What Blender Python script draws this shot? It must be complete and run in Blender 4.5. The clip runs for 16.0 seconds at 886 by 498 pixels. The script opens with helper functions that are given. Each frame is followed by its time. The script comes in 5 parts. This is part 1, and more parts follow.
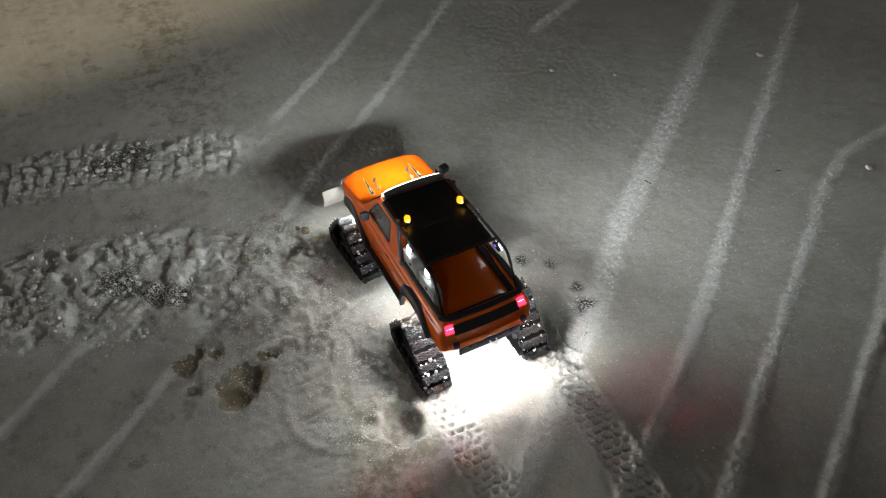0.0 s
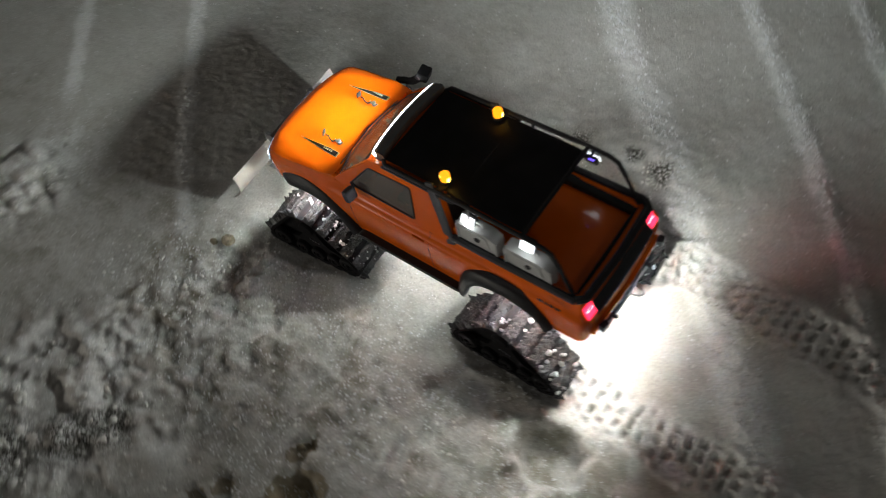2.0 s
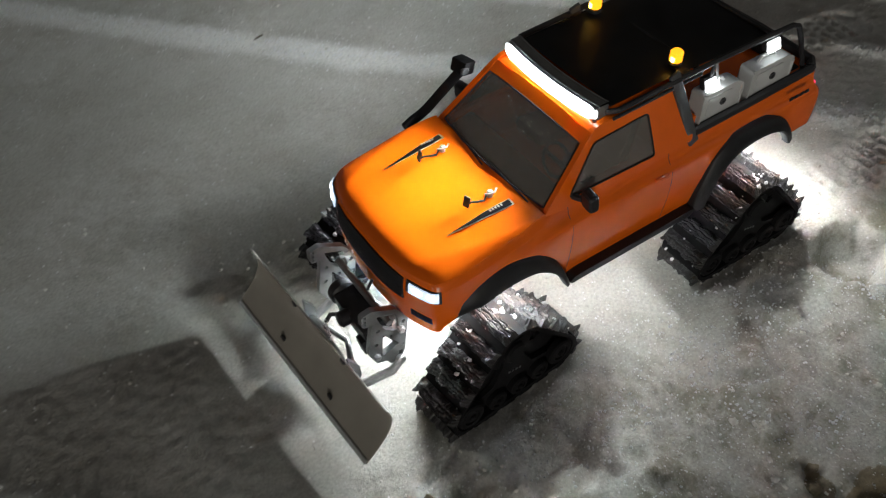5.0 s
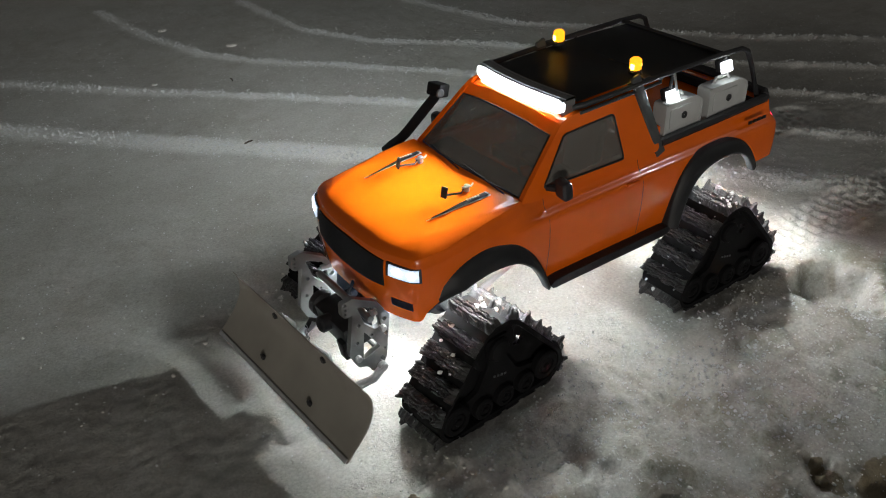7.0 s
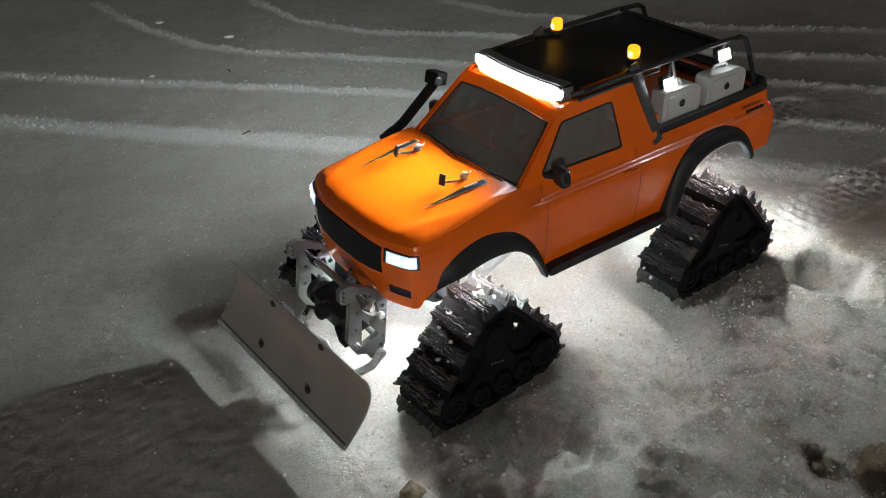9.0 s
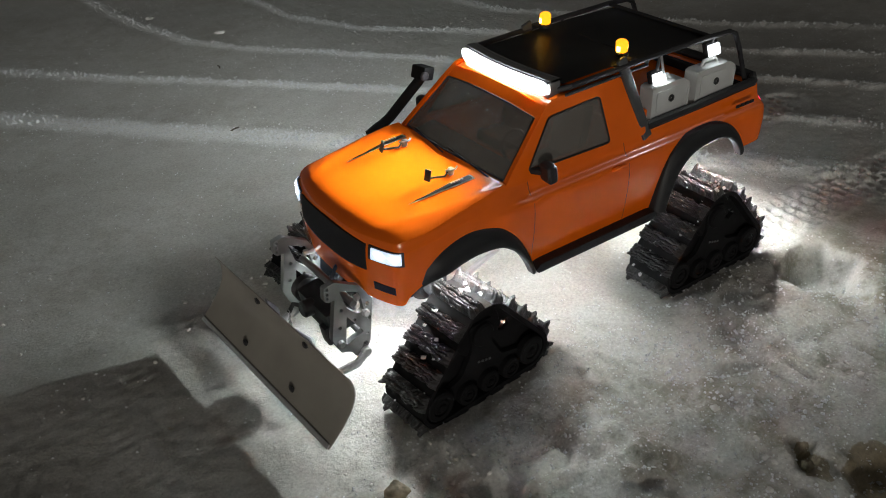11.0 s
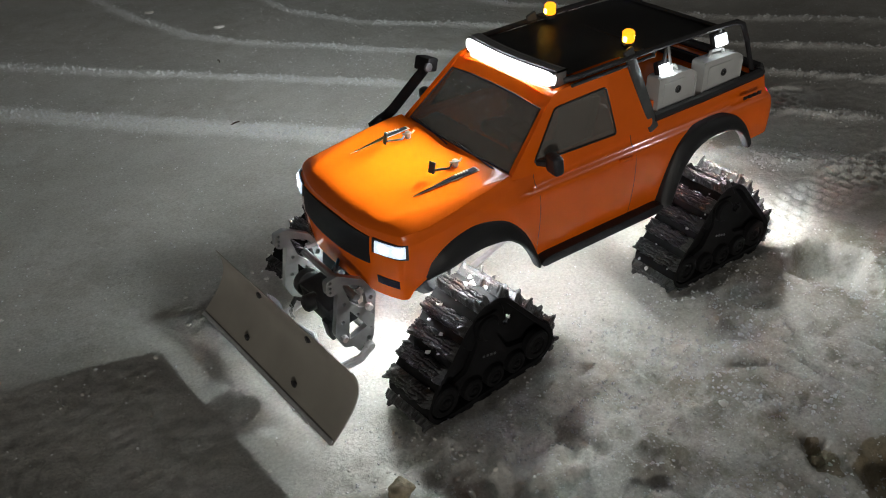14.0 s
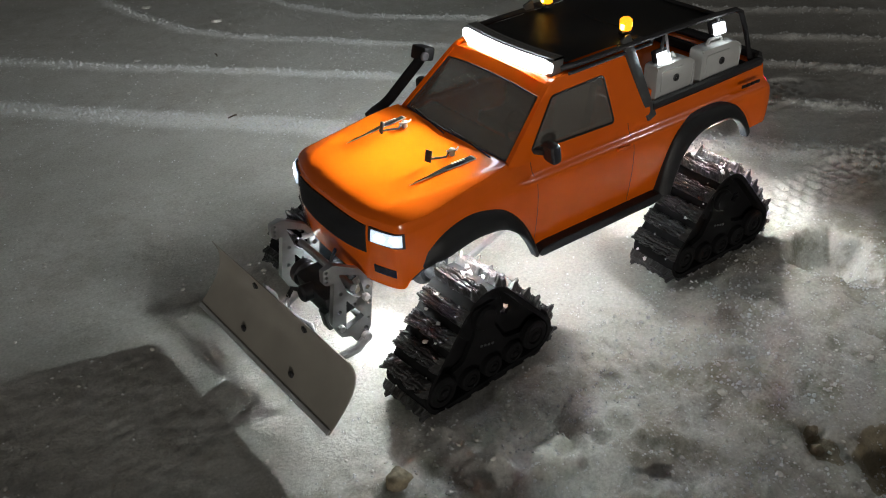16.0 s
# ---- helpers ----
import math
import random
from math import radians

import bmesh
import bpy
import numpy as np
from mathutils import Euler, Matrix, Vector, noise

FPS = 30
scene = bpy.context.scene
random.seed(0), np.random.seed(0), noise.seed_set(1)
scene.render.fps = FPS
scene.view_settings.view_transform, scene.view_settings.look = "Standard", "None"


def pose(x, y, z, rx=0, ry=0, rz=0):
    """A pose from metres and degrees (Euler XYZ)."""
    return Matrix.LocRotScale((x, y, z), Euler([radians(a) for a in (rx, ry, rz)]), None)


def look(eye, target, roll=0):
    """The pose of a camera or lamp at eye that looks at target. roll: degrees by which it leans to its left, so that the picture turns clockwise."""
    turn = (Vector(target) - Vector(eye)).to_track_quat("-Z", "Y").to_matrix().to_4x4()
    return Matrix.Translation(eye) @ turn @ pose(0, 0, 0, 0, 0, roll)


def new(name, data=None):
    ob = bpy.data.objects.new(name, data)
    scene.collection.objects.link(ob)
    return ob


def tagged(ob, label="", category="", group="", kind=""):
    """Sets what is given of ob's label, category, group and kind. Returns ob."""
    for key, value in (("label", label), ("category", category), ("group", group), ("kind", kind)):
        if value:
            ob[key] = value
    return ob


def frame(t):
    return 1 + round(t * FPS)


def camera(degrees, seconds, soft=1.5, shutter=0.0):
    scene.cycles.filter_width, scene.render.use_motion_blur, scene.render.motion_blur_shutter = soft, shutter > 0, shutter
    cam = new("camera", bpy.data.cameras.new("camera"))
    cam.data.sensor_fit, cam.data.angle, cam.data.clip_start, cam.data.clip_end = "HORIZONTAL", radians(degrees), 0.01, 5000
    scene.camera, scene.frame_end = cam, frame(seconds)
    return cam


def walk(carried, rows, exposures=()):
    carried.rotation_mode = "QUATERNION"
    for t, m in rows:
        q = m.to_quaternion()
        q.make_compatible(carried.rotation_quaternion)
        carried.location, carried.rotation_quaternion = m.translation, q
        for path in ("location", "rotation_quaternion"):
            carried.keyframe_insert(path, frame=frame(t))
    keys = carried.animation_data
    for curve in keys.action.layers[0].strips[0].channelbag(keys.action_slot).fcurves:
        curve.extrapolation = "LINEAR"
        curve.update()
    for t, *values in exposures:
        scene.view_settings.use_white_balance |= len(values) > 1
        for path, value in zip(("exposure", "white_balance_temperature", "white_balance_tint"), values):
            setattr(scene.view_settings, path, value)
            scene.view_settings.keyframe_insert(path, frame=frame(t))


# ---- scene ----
cam = camera(54.57, 16.0, soft=1.05, shutter=0.6)
PATH = [
    (0, (-1.1190, 0.4454, 1.3013), (-0.4596, 0.1652, 0.6037), -4.15),
    (0.5, (-1.0703, 0.4772, 1.2923), (-0.4117, 0.1962, 0.5942), -3.98),
    (1, (-0.9371, 0.5273, 1.2524), (-0.3302, 0.1853, 0.5349), -3.26),
    (1.5, (-0.7009, 0.4691, 1.1543), (-0.1971, 0.1155, 0.3662), -9.57),
    (2, (-0.4447, 0.4651, 1.0315), (-0.0575, 0.0954, 0.1869), -12.78),
    (2.5, (-0.2317, 0.4832, 0.9636), (0.0522, 0.0740, 0.0964), -13.37),
    (3, (-0.0386, 0.4402, 0.9136), (0.1526, 0.0131, 0.0299), -15.05),
    (3.5, (0.1341, 0.4194, 0.9027), (0.1918, -0.0371, 0.0148), -14.51),
    (3.7, (0.2160, 0.4162, 0.9085), (0.2045, -0.0309, 0.0141), -12.30),
    (5.8, (0.5248, 0.5055, 0.5809), (0.0679, -0.1226, -0.0490), -1.21),
    (6, (0.5346, 0.5188, 0.5701), (0.0781, -0.1143, -0.0551), -1.23),
    (6.2, (0.5419, 0.5418, 0.5672), (0.1017, -0.1154, -0.0446), -2.61),
    (6.4, (0.5600, 0.5489, 0.5835), (0.1002, -0.1233, 0.0032), -2.26),
    (6.5, (0.5607, 0.5695, 0.5733), (0.0902, -0.1263, 0.0307), -2.36),
    (7, (0.5560, 0.5784, 0.5627), (0.0716, -0.1109, 0.0241), -1.80),
    (7.5, (0.5560, 0.5815, 0.5549), (0.0730, -0.1057, 0.0123), -1.88),
    (8, (0.5619, 0.5794, 0.5564), (0.0765, -0.1066, 0.0145), -1.73),
    (8.5, (0.5623, 0.5761, 0.5564), (0.0782, -0.1089, 0.0119), -1.72),
    (9, (0.5585, 0.5816, 0.5570), (0.0740, -0.1040, 0.0136), -1.71),
    (11.5, (0.5456, 0.5818, 0.5506), (0.0586, -0.0996, 0.0042), -1.60),
    (12, (0.5440, 0.5840, 0.5517), (0.0576, -0.0974, 0.0048), -1.63),
    (12.5, (0.5425, 0.5820, 0.5471), (0.0565, -0.0992, -0.0003), -1.64),
    (13, (0.5428, 0.5771, 0.5412), (0.0569, -0.1040, -0.0067), -1.67),
    (13.5, (0.5446, 0.5766, 0.5416), (0.0589, -0.1052, -0.0054), -1.71),
    (14, (0.5463, 0.5730, 0.5423), (0.0600, -0.1072, -0.0062), -1.65),
    (14.5, (0.5470, 0.5691, 0.5407), (0.0612, -0.1117, -0.0075), -1.73),
    (15, (0.5434, 0.5718, 0.5399), (0.0564, -0.1087, -0.0076), -1.64),
    (15.5, (0.5393, 0.5711, 0.5342), (0.0551, -0.1091, -0.0161), -1.85),
    (16, (0.5447, 0.5753, 0.5340), (0.0596, -0.1040, -0.0167), -1.88),
]
EXPOSURES = [(0.0, 0.42, 6500, 10), (1.0, 0.36, 6500, 10), (1.5, 0.13, 6500, 10), (2.0, 0.03, 6500, 10), (3.0, 0.23, 6450, 9), (3.5, 0.35, 6400, 9), (6.0, 0.17, 6350, 9), (16.0, 0.21, 6350, 9)]
walk(cam, [(t, look(eye, target, roll)) for t, eye, target, roll in PATH], EXPOSURES)

# ---- light ----
# A dull winter night: faint warm skyglow from the town, the truck's own lamps and a few unseen ones.
world = bpy.data.worlds.new("night_sky")
scene.world = world
world.use_nodes = True
wn = world.node_tree
wn.nodes.clear()
w_out = wn.nodes.new("ShaderNodeOutputWorld")
w_bg = wn.nodes.new("ShaderNodeBackground")
# the skyglow is strongest low over the horizon
w_co = wn.nodes.new("ShaderNodeTexCoord")
w_sep = wn.nodes.new("ShaderNodeSeparateXYZ")
w_ramp = wn.nodes.new("ShaderNodeMapRange")
for key, value in (("From Min", 0.0), ("From Max", 0.5), ("To Min", 0.084), ("To Max", 0.023)):
    w_ramp.inputs[key].default_value = value
wn.links.new(w_co.outputs["Generated"], w_sep.inputs[0])
wn.links.new(w_sep.outputs["Z"], w_ramp.inputs["Value"])
wn.links.new(w_ramp.outputs[0], w_bg.inputs["Strength"])
w_bg.inputs["Color"].default_value = (1.0, 0.94, 0.84, 1)
wn.links.new(w_bg.outputs[0], w_out.inputs[0])

WHITE = (0.94, 0.99, 0.97)


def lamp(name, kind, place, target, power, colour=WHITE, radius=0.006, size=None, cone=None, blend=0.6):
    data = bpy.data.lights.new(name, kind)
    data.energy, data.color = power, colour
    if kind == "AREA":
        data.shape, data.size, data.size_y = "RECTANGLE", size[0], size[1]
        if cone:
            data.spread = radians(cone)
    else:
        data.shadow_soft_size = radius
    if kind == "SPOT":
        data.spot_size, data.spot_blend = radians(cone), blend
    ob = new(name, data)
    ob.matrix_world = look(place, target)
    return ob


# light bar on the roof, two headlights
lamp("light_bar_glow", "AREA", (0.0650, 0, 0.2525), (1.0, 0, 0.35), 2.0, size=(0.106, 0.022), cone=104)
for side in (1, -1):
    lamp("headlight_glow", "SPOT", (0.2600, 0.072 * side, 0.156), (1.2, 0.09 * side, 0.10), 0.04, radius=0.008, cone=120)
    # work lamps over the load bed, two on each side
    for x, z in ((-0.084, 0.231), (-0.162, 0.2415)):
        fore = x > -0.1
        lamp("work_lamp_spill", "POINT", (x, 0.0745 * side, z), (x, 0.2 * side, 0), 0.014 if side > 0 else 0.004, radius=0.006)
        if side > 0:
            lamp("work_lamp_glow", "SPOT", (x, 0.0825, z), (x + (0.60 if fore else -0.02), 0.62, z + (0.25 if fore else -0.02)), 11.0 if fore else 0.9, radius=0.007, cone=104, blend=1.0)
        else:
            lamp("work_lamp_glow", "SPOT", (x, -0.0755, z), (x + (0.25 if fore else -0.04), -0.60, z + 0.21), 14.5 if fore else 10.5, radius=0.007, cone=140, blend=1.0)
    # small lamps under the crown of each wheel arch, and by the axles under the body
    lamp("arch_lamp_glow", "POINT", (0.165, 0.0875 * side, 0.1435), (0.165, 0.2, 0), 0.95 if side > 0 else 1.2, radius=0.004)
    lamp("arch_lamp_glow", "POINT", (-0.160, 0.0875 * side, 0.1565), (-0.160, 0.2, 0), 1.0, radius=0.004)
    lamp("axle_lamp_glow", "POINT", (0.213, 0.030 * side, 0.105), (0.2, 0, 0), 0.70, radius=0.005)
    lamp("axle_lamp_glow", "POINT", (-0.010, 0.040 * side, 0.095), (0, 0, 0), 0.10, radius=0.005)
    lamp("axle_lamp_glow", "POINT", (-0.205, 0.030 * side, 0.108), (-0.2, 0, 0), 0.25, radius=0.005)
    lamp("tail_lamp_glow", "SPOT", (-0.2510, 0.073 * side, 0.174), (-0.42, 0.31 * side, 0.0), 0.40, (1.0, 0.08, 0.10), 0.008, cone=46, blend=1.0)
    lamp("rear_lamp_glow", "POINT", (-0.243, 0.045 * side, 0.1275), (-0.29, 0, 0.0), 0.95, radius=0.004)

# a warm street lamp, unseen, lights ground ahead; its cone imitates a shadow's edge
lamp("street_lamp_glow", "SPOT", (6.28, 0.82, 10.0), (6.28, 0.82, 0.0), 1150, (1.0, 0.84, 0.56), 0.15, cone=53.6, blend=0.03)

# an unseen area lamp far ahead to the left, added to brighten the truck's side
lamp("side_fill_glow", "AREA", (5.4, 8.0, 0.90), (0, 0, 0.15), 176, (1.0, 0.93, 0.82), size=(0.52, 0.80))

# an unseen lamp added higher and behind: its reflection shows as streaks along the door
lamp("door_streak_glow", "AREA", (-3.4, 2.4, 2.8), (0, 0.1, 0.15), 6, (1.0, 0.96, 0.90), size=(0.14, 0.32))

# ---- materials ----


def material(name, colour, rough=0.5, metal=0.0, vary=0.12, scale=60.0, bump=0.0, bump_scale=400.0, coat=0.0, emit=None, strength=0.0, transmission=0.0, rough_vary=0.1, per_object=0.0):
    m = bpy.data.materials.new(name)
    m.use_nodes = True
    t = m.node_tree
    p = t.nodes["Principled BSDF"]
    geo = t.nodes.new("ShaderNodeTexCoord")
    n = t.nodes.new("ShaderNodeTexNoise")
    n.inputs["Scale"].default_value, n.inputs["Detail"].default_value = scale, 5
    t.links.new(geo.outputs["Object"], n.inputs["Vector"])
    ramp = t.nodes.new("ShaderNodeMapRange")
    ramp.inputs["From Min"].default_value, ramp.inputs["From Max"].default_value = 0.3, 0.7
    ramp.inputs["To Min"].default_value, ramp.inputs["To Max"].default_value = 1 - vary, 1 + vary
    t.links.new(n.outputs["Fac"], ramp.inputs["Value"])
    level = ramp.outputs[0]
    if per_object:
        info = t.nodes.new("ShaderNodeObjectInfo")
        r2 = t.nodes.new("ShaderNodeMapRange")
        r2.inputs["To Min"].default_value, r2.inputs["To Max"].default_value = 1 - per_object, 1 + per_object
        t.links.new(info.outputs["Random"], r2.inputs["Value"])
        mul = t.nodes.new("ShaderNodeMath")
        mul.operation = "MULTIPLY"
        t.links.new(level, mul.inputs[0])
        t.links.new(r2.outputs[0], mul.inputs[1])
        level = mul.outputs[0]
    mix = t.nodes.new("ShaderNodeVectorMath")
    mix.operation = "SCALE"
    mix.inputs[0].default_value = colour[:3]
    t.links.new(level, mix.inputs["Scale"])
    t.links.new(mix.outputs[0], p.inputs["Base Color"])
    r = t.nodes.new("ShaderNodeMapRange")
    r.inputs["To Min"].default_value, r.inputs["To Max"].default_value = max(rough - rough_vary, 0.02), min(rough + rough_vary, 1)
    t.links.new(n.outputs["Fac"], r.inputs["Value"])
    t.links.new(r.outputs[0], p.inputs["Roughness"])
    p.inputs["Metallic"].default_value = metal
    p.inputs["Coat Weight"].default_value = coat
    p.inputs["Coat Roughness"].default_value = 0.06
    p.inputs["Transmission Weight"].default_value = transmission
    if bump:
        b = t.nodes.new("ShaderNodeBump")
        n2 = t.nodes.new("ShaderNodeTexNoise")
        n2.inputs["Scale"].default_value, n2.inputs["Detail"].default_value = bump_scale, 4
        t.links.new(geo.outputs["Object"], n2.inputs["Vector"])
        b.inputs["Strength"].default_value, b.inputs["Distance"].default_value = bump, 0.001
        t.links.new(n2.outputs["Fac"], b.inputs["Height"])
        t.links.new(b.outputs[0], p.inputs["Normal"])
    if emit:
        p.inputs["Emission Color"].default_value = (*emit, 1)
        p.inputs["Emission Strength"].default_value = strength
    return m


ORANGE = material("orange_paint", (0.95, 0.158, 0.003), 0.24, 0, 0.05, 30, 0.07, 260, coat=0.8, rough_vary=0.06)
ORANGE.node_tree.nodes["Principled BSDF"].inputs["Specular IOR Level"].default_value = 0.3
BLACK = material("black_plastic", (0.022, 0.022, 0.025), 0.5, 0, 0.2, 80, 0.15, 900)
GRILLE = material("dark_grille_mesh", (0.008, 0.009, 0.012), 0.7, 0, 0.3, 200, 0.3, 1500)
FLARE = material("black_flare_plastic", (0.012, 0.013, 0.015), 0.55, 0, 0.2, 80, 0.15, 900)
MATT = material("matt_black_duct", (0.006, 0.006, 0.007), 0.85)
MATT.node_tree.nodes["Principled BSDF"].inputs["Specular IOR Level"].default_value = 0.2
TRIM = material("grey_cab_trim", (0.085, 0.075, 0.068), 0.7, 0, 0.3, 90, 0.3, 500)
LINER = material("matt_black_liner", (0.02, 0.02, 0.02), 0.9)
SATIN = material("black_satin_cover", (0.030, 0.032, 0.036), 0.42, 0, 0.25, 40, 0.2, 700)
RUBBER = material("black_rubber", (0.025, 0.025, 0.026), 0.5, 0, 0.6, 300, 1.0, 420, per_object=0.25)
ALUMINIUM = material("brushed_aluminium", (0.32, 0.325, 0.33), 0.42, 0.7, 0.12, 90, 0.1, 1200)
STEEL = material("bright_steel", (0.60, 0.60, 0.61), 0.32, 0.7, 0.1, 150)
BLADE = material("grey_painted_plough_steel", (0.34, 0.32, 0.28), 0.5, 0.0, 0.10, 25, 0.1, 500)
CAN = material("pale_grey_plastic", (0.52, 0.53, 0.53), 0.5, 0, 0.08, 50, 0.1, 500)
GLASS = material("smoked_window", (0.62, 0.61, 0.60), 0.10, 0, 0.05, 60, transmission=1.0, rough_vary=0.05)
# pale film on the panes: dust, and their reflected haze painted in
t = GLASS.node_tree
haze_film = t.nodes.new("ShaderNodeBsdfDiffuse")
haze_film.inputs["Color"].default_value = (0.50, 0.46, 0.42, 1)
both = t.nodes.new("ShaderNodeMixShader")
both.inputs[0].default_value = 0.26
t.links.new(t.nodes["Principled BSDF"].outputs[0], both.inputs[1])
t.links.new(haze_film.outputs[0], both.inputs[2])
t.links.new(both.outputs[0], t.nodes["Material Output"].inputs["Surface"])
AMBER = material("amber_lens", (0.9, 0.35, 0.02), 0.25, 0, 0.1, 200, emit=(1.0, 0.36, 0.01), strength=1.6)
AMBER_CORE = material("amber_bulb", (1, 0.6, 0.1), 0.4, emit=(1.0, 0.62, 0.10), strength=9.0)
LED = material("white_led", (0.9, 0.9, 0.9), 0.4, emit=(0.93, 0.97, 1.0), strength=10.0)
WORK_LED = material("white_work_led", (0.9, 0.9, 0.9), 0.4, emit=(0.93, 0.97, 1.0), strength=2.5)
LED_SOFT = material("white_headlight_lens", (0.8, 0.85, 0.95), 0.2, emit=(0.66, 0.80, 1.0), strength=0.8)
LED_CORE = material("headlight_bulb", (0.9, 0.92, 0.95), 0.2, emit=(0.90, 0.95, 1.0), strength=12.0)
RED_LENS = material("red_tail_lens", (0.6, 0.02, 0.03), 0.2, emit=(1.0, 0.03, 0.085), strength=2.6)
RED_CORE = material("hot_tail_bulb", (0.9, 0.5, 0.5), 0.3, emit=(1.0, 0.35, 0.42), strength=6.0)
BLUE_LED = material("blue_violet_led", (0.1, 0.1, 0.5), 0.3, emit=(0.16, 0.10, 1.0), strength=2.2)
POST = material("dark_grey_metal", (0.10, 0.105, 0.11), 0.4, 0.2, 0.15, 80)
DECAL = material("silver_decal", (0.6, 0.6, 0.58), 0.35, 0.3, 0.1, 200)
DECAL_DARK = material("black_decal", (0.012, 0.012, 0.014), 0.35, 0, 0.1, 200)
SNOW_BITS = material("packed_snow_bits", (0.78, 0.79, 0.80), 0.7, 0, 0.08, 300, 0.5, 900)
# snow grains let light through
t = SNOW_BITS.node_tree
glow = t.nodes.new("ShaderNodeBsdfTranslucent")
glow.inputs["Color"].default_value = (0.85, 0.86, 0.87, 1)
both = t.nodes.new("ShaderNodeMixShader")
both.inputs[0].default_value = 0.55
t.links.new(t.nodes["Principled BSDF"].outputs[0], both.inputs[1])
t.links.new(glow.outputs[0], both.inputs[2])
t.links.new(both.outputs[0], t.nodes["Material Output"].inputs["Surface"])
CLOD = material("dirty_snow_clod", (0.24, 0.205, 0.14), 0.85, 0, 0.4, 150, 0.8, 400)
SNOW_LUMP = material("frozen_snow_lump", (0.66, 0.65, 0.61), 0.7, 0, 0.2, 120, 0.6, 600)
TWIG = material("brown_twig", (0.07, 0.05, 0.035), 0.8, 0, 0.3, 300)

# ---- ground ----


def smooth_noise(x, y, size, seed):
    """Value noise in -1..1 with features of the given size in metres."""
    u, v = x / size, y / size
    i, j = np.floor(u).astype(np.int64), np.floor(v).astype(np.int64)
    fu, fv = u - i, v - j
    fu, fv = fu * fu * (3 - 2 * fu), fv * fv * (3 - 2 * fv)

    def corner(a, b):
        h = (a * 374761393 + b * 668265263 + seed * 974711) & 0x7FFFFFFF
        h = ((h ^ (h >> 13)) * 1274126177) & 0x7FFFFFFF
        h = h ^ (h >> 16)
        return (h & 0xFFFF) / 32767.5 - 1

    low = corner(i, j) * (1 - fu) + corner(i + 1, j) * fu
    high = corner(i, j + 1) * (1 - fu) + corner(i + 1, j + 1) * fu
    return low * (1 - fv) + high * fv


def to_line(x, y, line):
    """Distance to a bent line and the way along it."""
    best, along, run = np.full(x.shape, 1e9), np.zeros(x.shape), 0.0
    for (ax, ay), (bx, by) in zip(line, line[1:]):
        dx, dy = bx - ax, by - ay
        length = math.hypot(dx, dy)
        t = np.clip(((x - ax) * dx + (y - ay) * dy) / length**2, 0, 1)
        d = np.hypot(x - ax - t * dx, y - ay - t * dy)
        nearer = d < best
        best, along = np.where(nearer, d, best), np.where(nearer, run + t * length, along)
        run += length
    return best, along, run


# loose-snow ridges left by the plough's ends: height, half width and line
RIDGES = [
    (0.0075, 0.026, [(0.75, -1.38), (0.30, -0.83), (0.00, -0.46), (-0.16, -0.30), (-0.43, 0.02), (-0.52, 0.13)]),
    (0.0060, 0.015, [(0.60, -1.52), (0.13, -0.95), (-0.23, -0.53), (-0.45, -0.25), (-0.54, -0.10), (-0.65, 0.03)]),
    (0.0066, 0.013, [(0.03, -1.60), (0.01, -1.30), (-0.03, -1.09), (-0.09, -0.97), (-0.20, -0.83), (-0.42, -0.53), (-0.65, -0.22), (-0.80, -0.03)]),
    (0.0070, 0.012, [(-0.27, -1.45), (-0.26, -1.10), (-0.33, -0.92), (-0.47, -0.75), (-0.77, -0.29), (-0.91, -0.12)]),
    (0.0070, 0.012, [(-0.55, -1.20), (-0.62, -0.80), (-0.90, -0.38), (-1.06, -0.20)]),
    (0.0045, 0.013, [(1.30, -0.47), (0.97, -0.15), (0.75, 0.11)]),
    (0.0045, 0.013, [(1.20, -0.66), (0.74, -0.21), (0.52, 0.05), (0.36, 0.22)]),
    (0.0050, 0.012, [(0.02, 0.90), (0.19, 0.70), (0.25, 0.59)]),
    (0.0050, 0.012, [(-0.16, 0.81), (-0.02, 0.62), (0.08, 0.51)]),
    (0.0045, 0.016, [(0.98, -1.00), (0.83, -0.72)]),
]
LANES = [[(-0.19, 0.097), (-0.45, 0.098), (-0.64, 0.12)], [(-0.19, -0.115), (-0.28, -0.140), (-0.57, -0.118), (-0.62, -0.11)]]
OLD_LANE = [(0.68, 0.205), (0.805, 0.60), (0.885, 1.10)]
MESS = [(0.24, 0.30), (0.36, 0.55), (0.48, 1.05)]


# the last line is a groove in place of a cast shadow band
SCRATCHES_AND_SHADE = [[(-0.080, 0.250), (-0.093, 0.330)], [(-0.098, 0.236), (-0.112, 0.292)], [(-0.160, 0.276), (-0.168, 0.345)], [(0.055, 0.130), (0.040, 0.225)]]


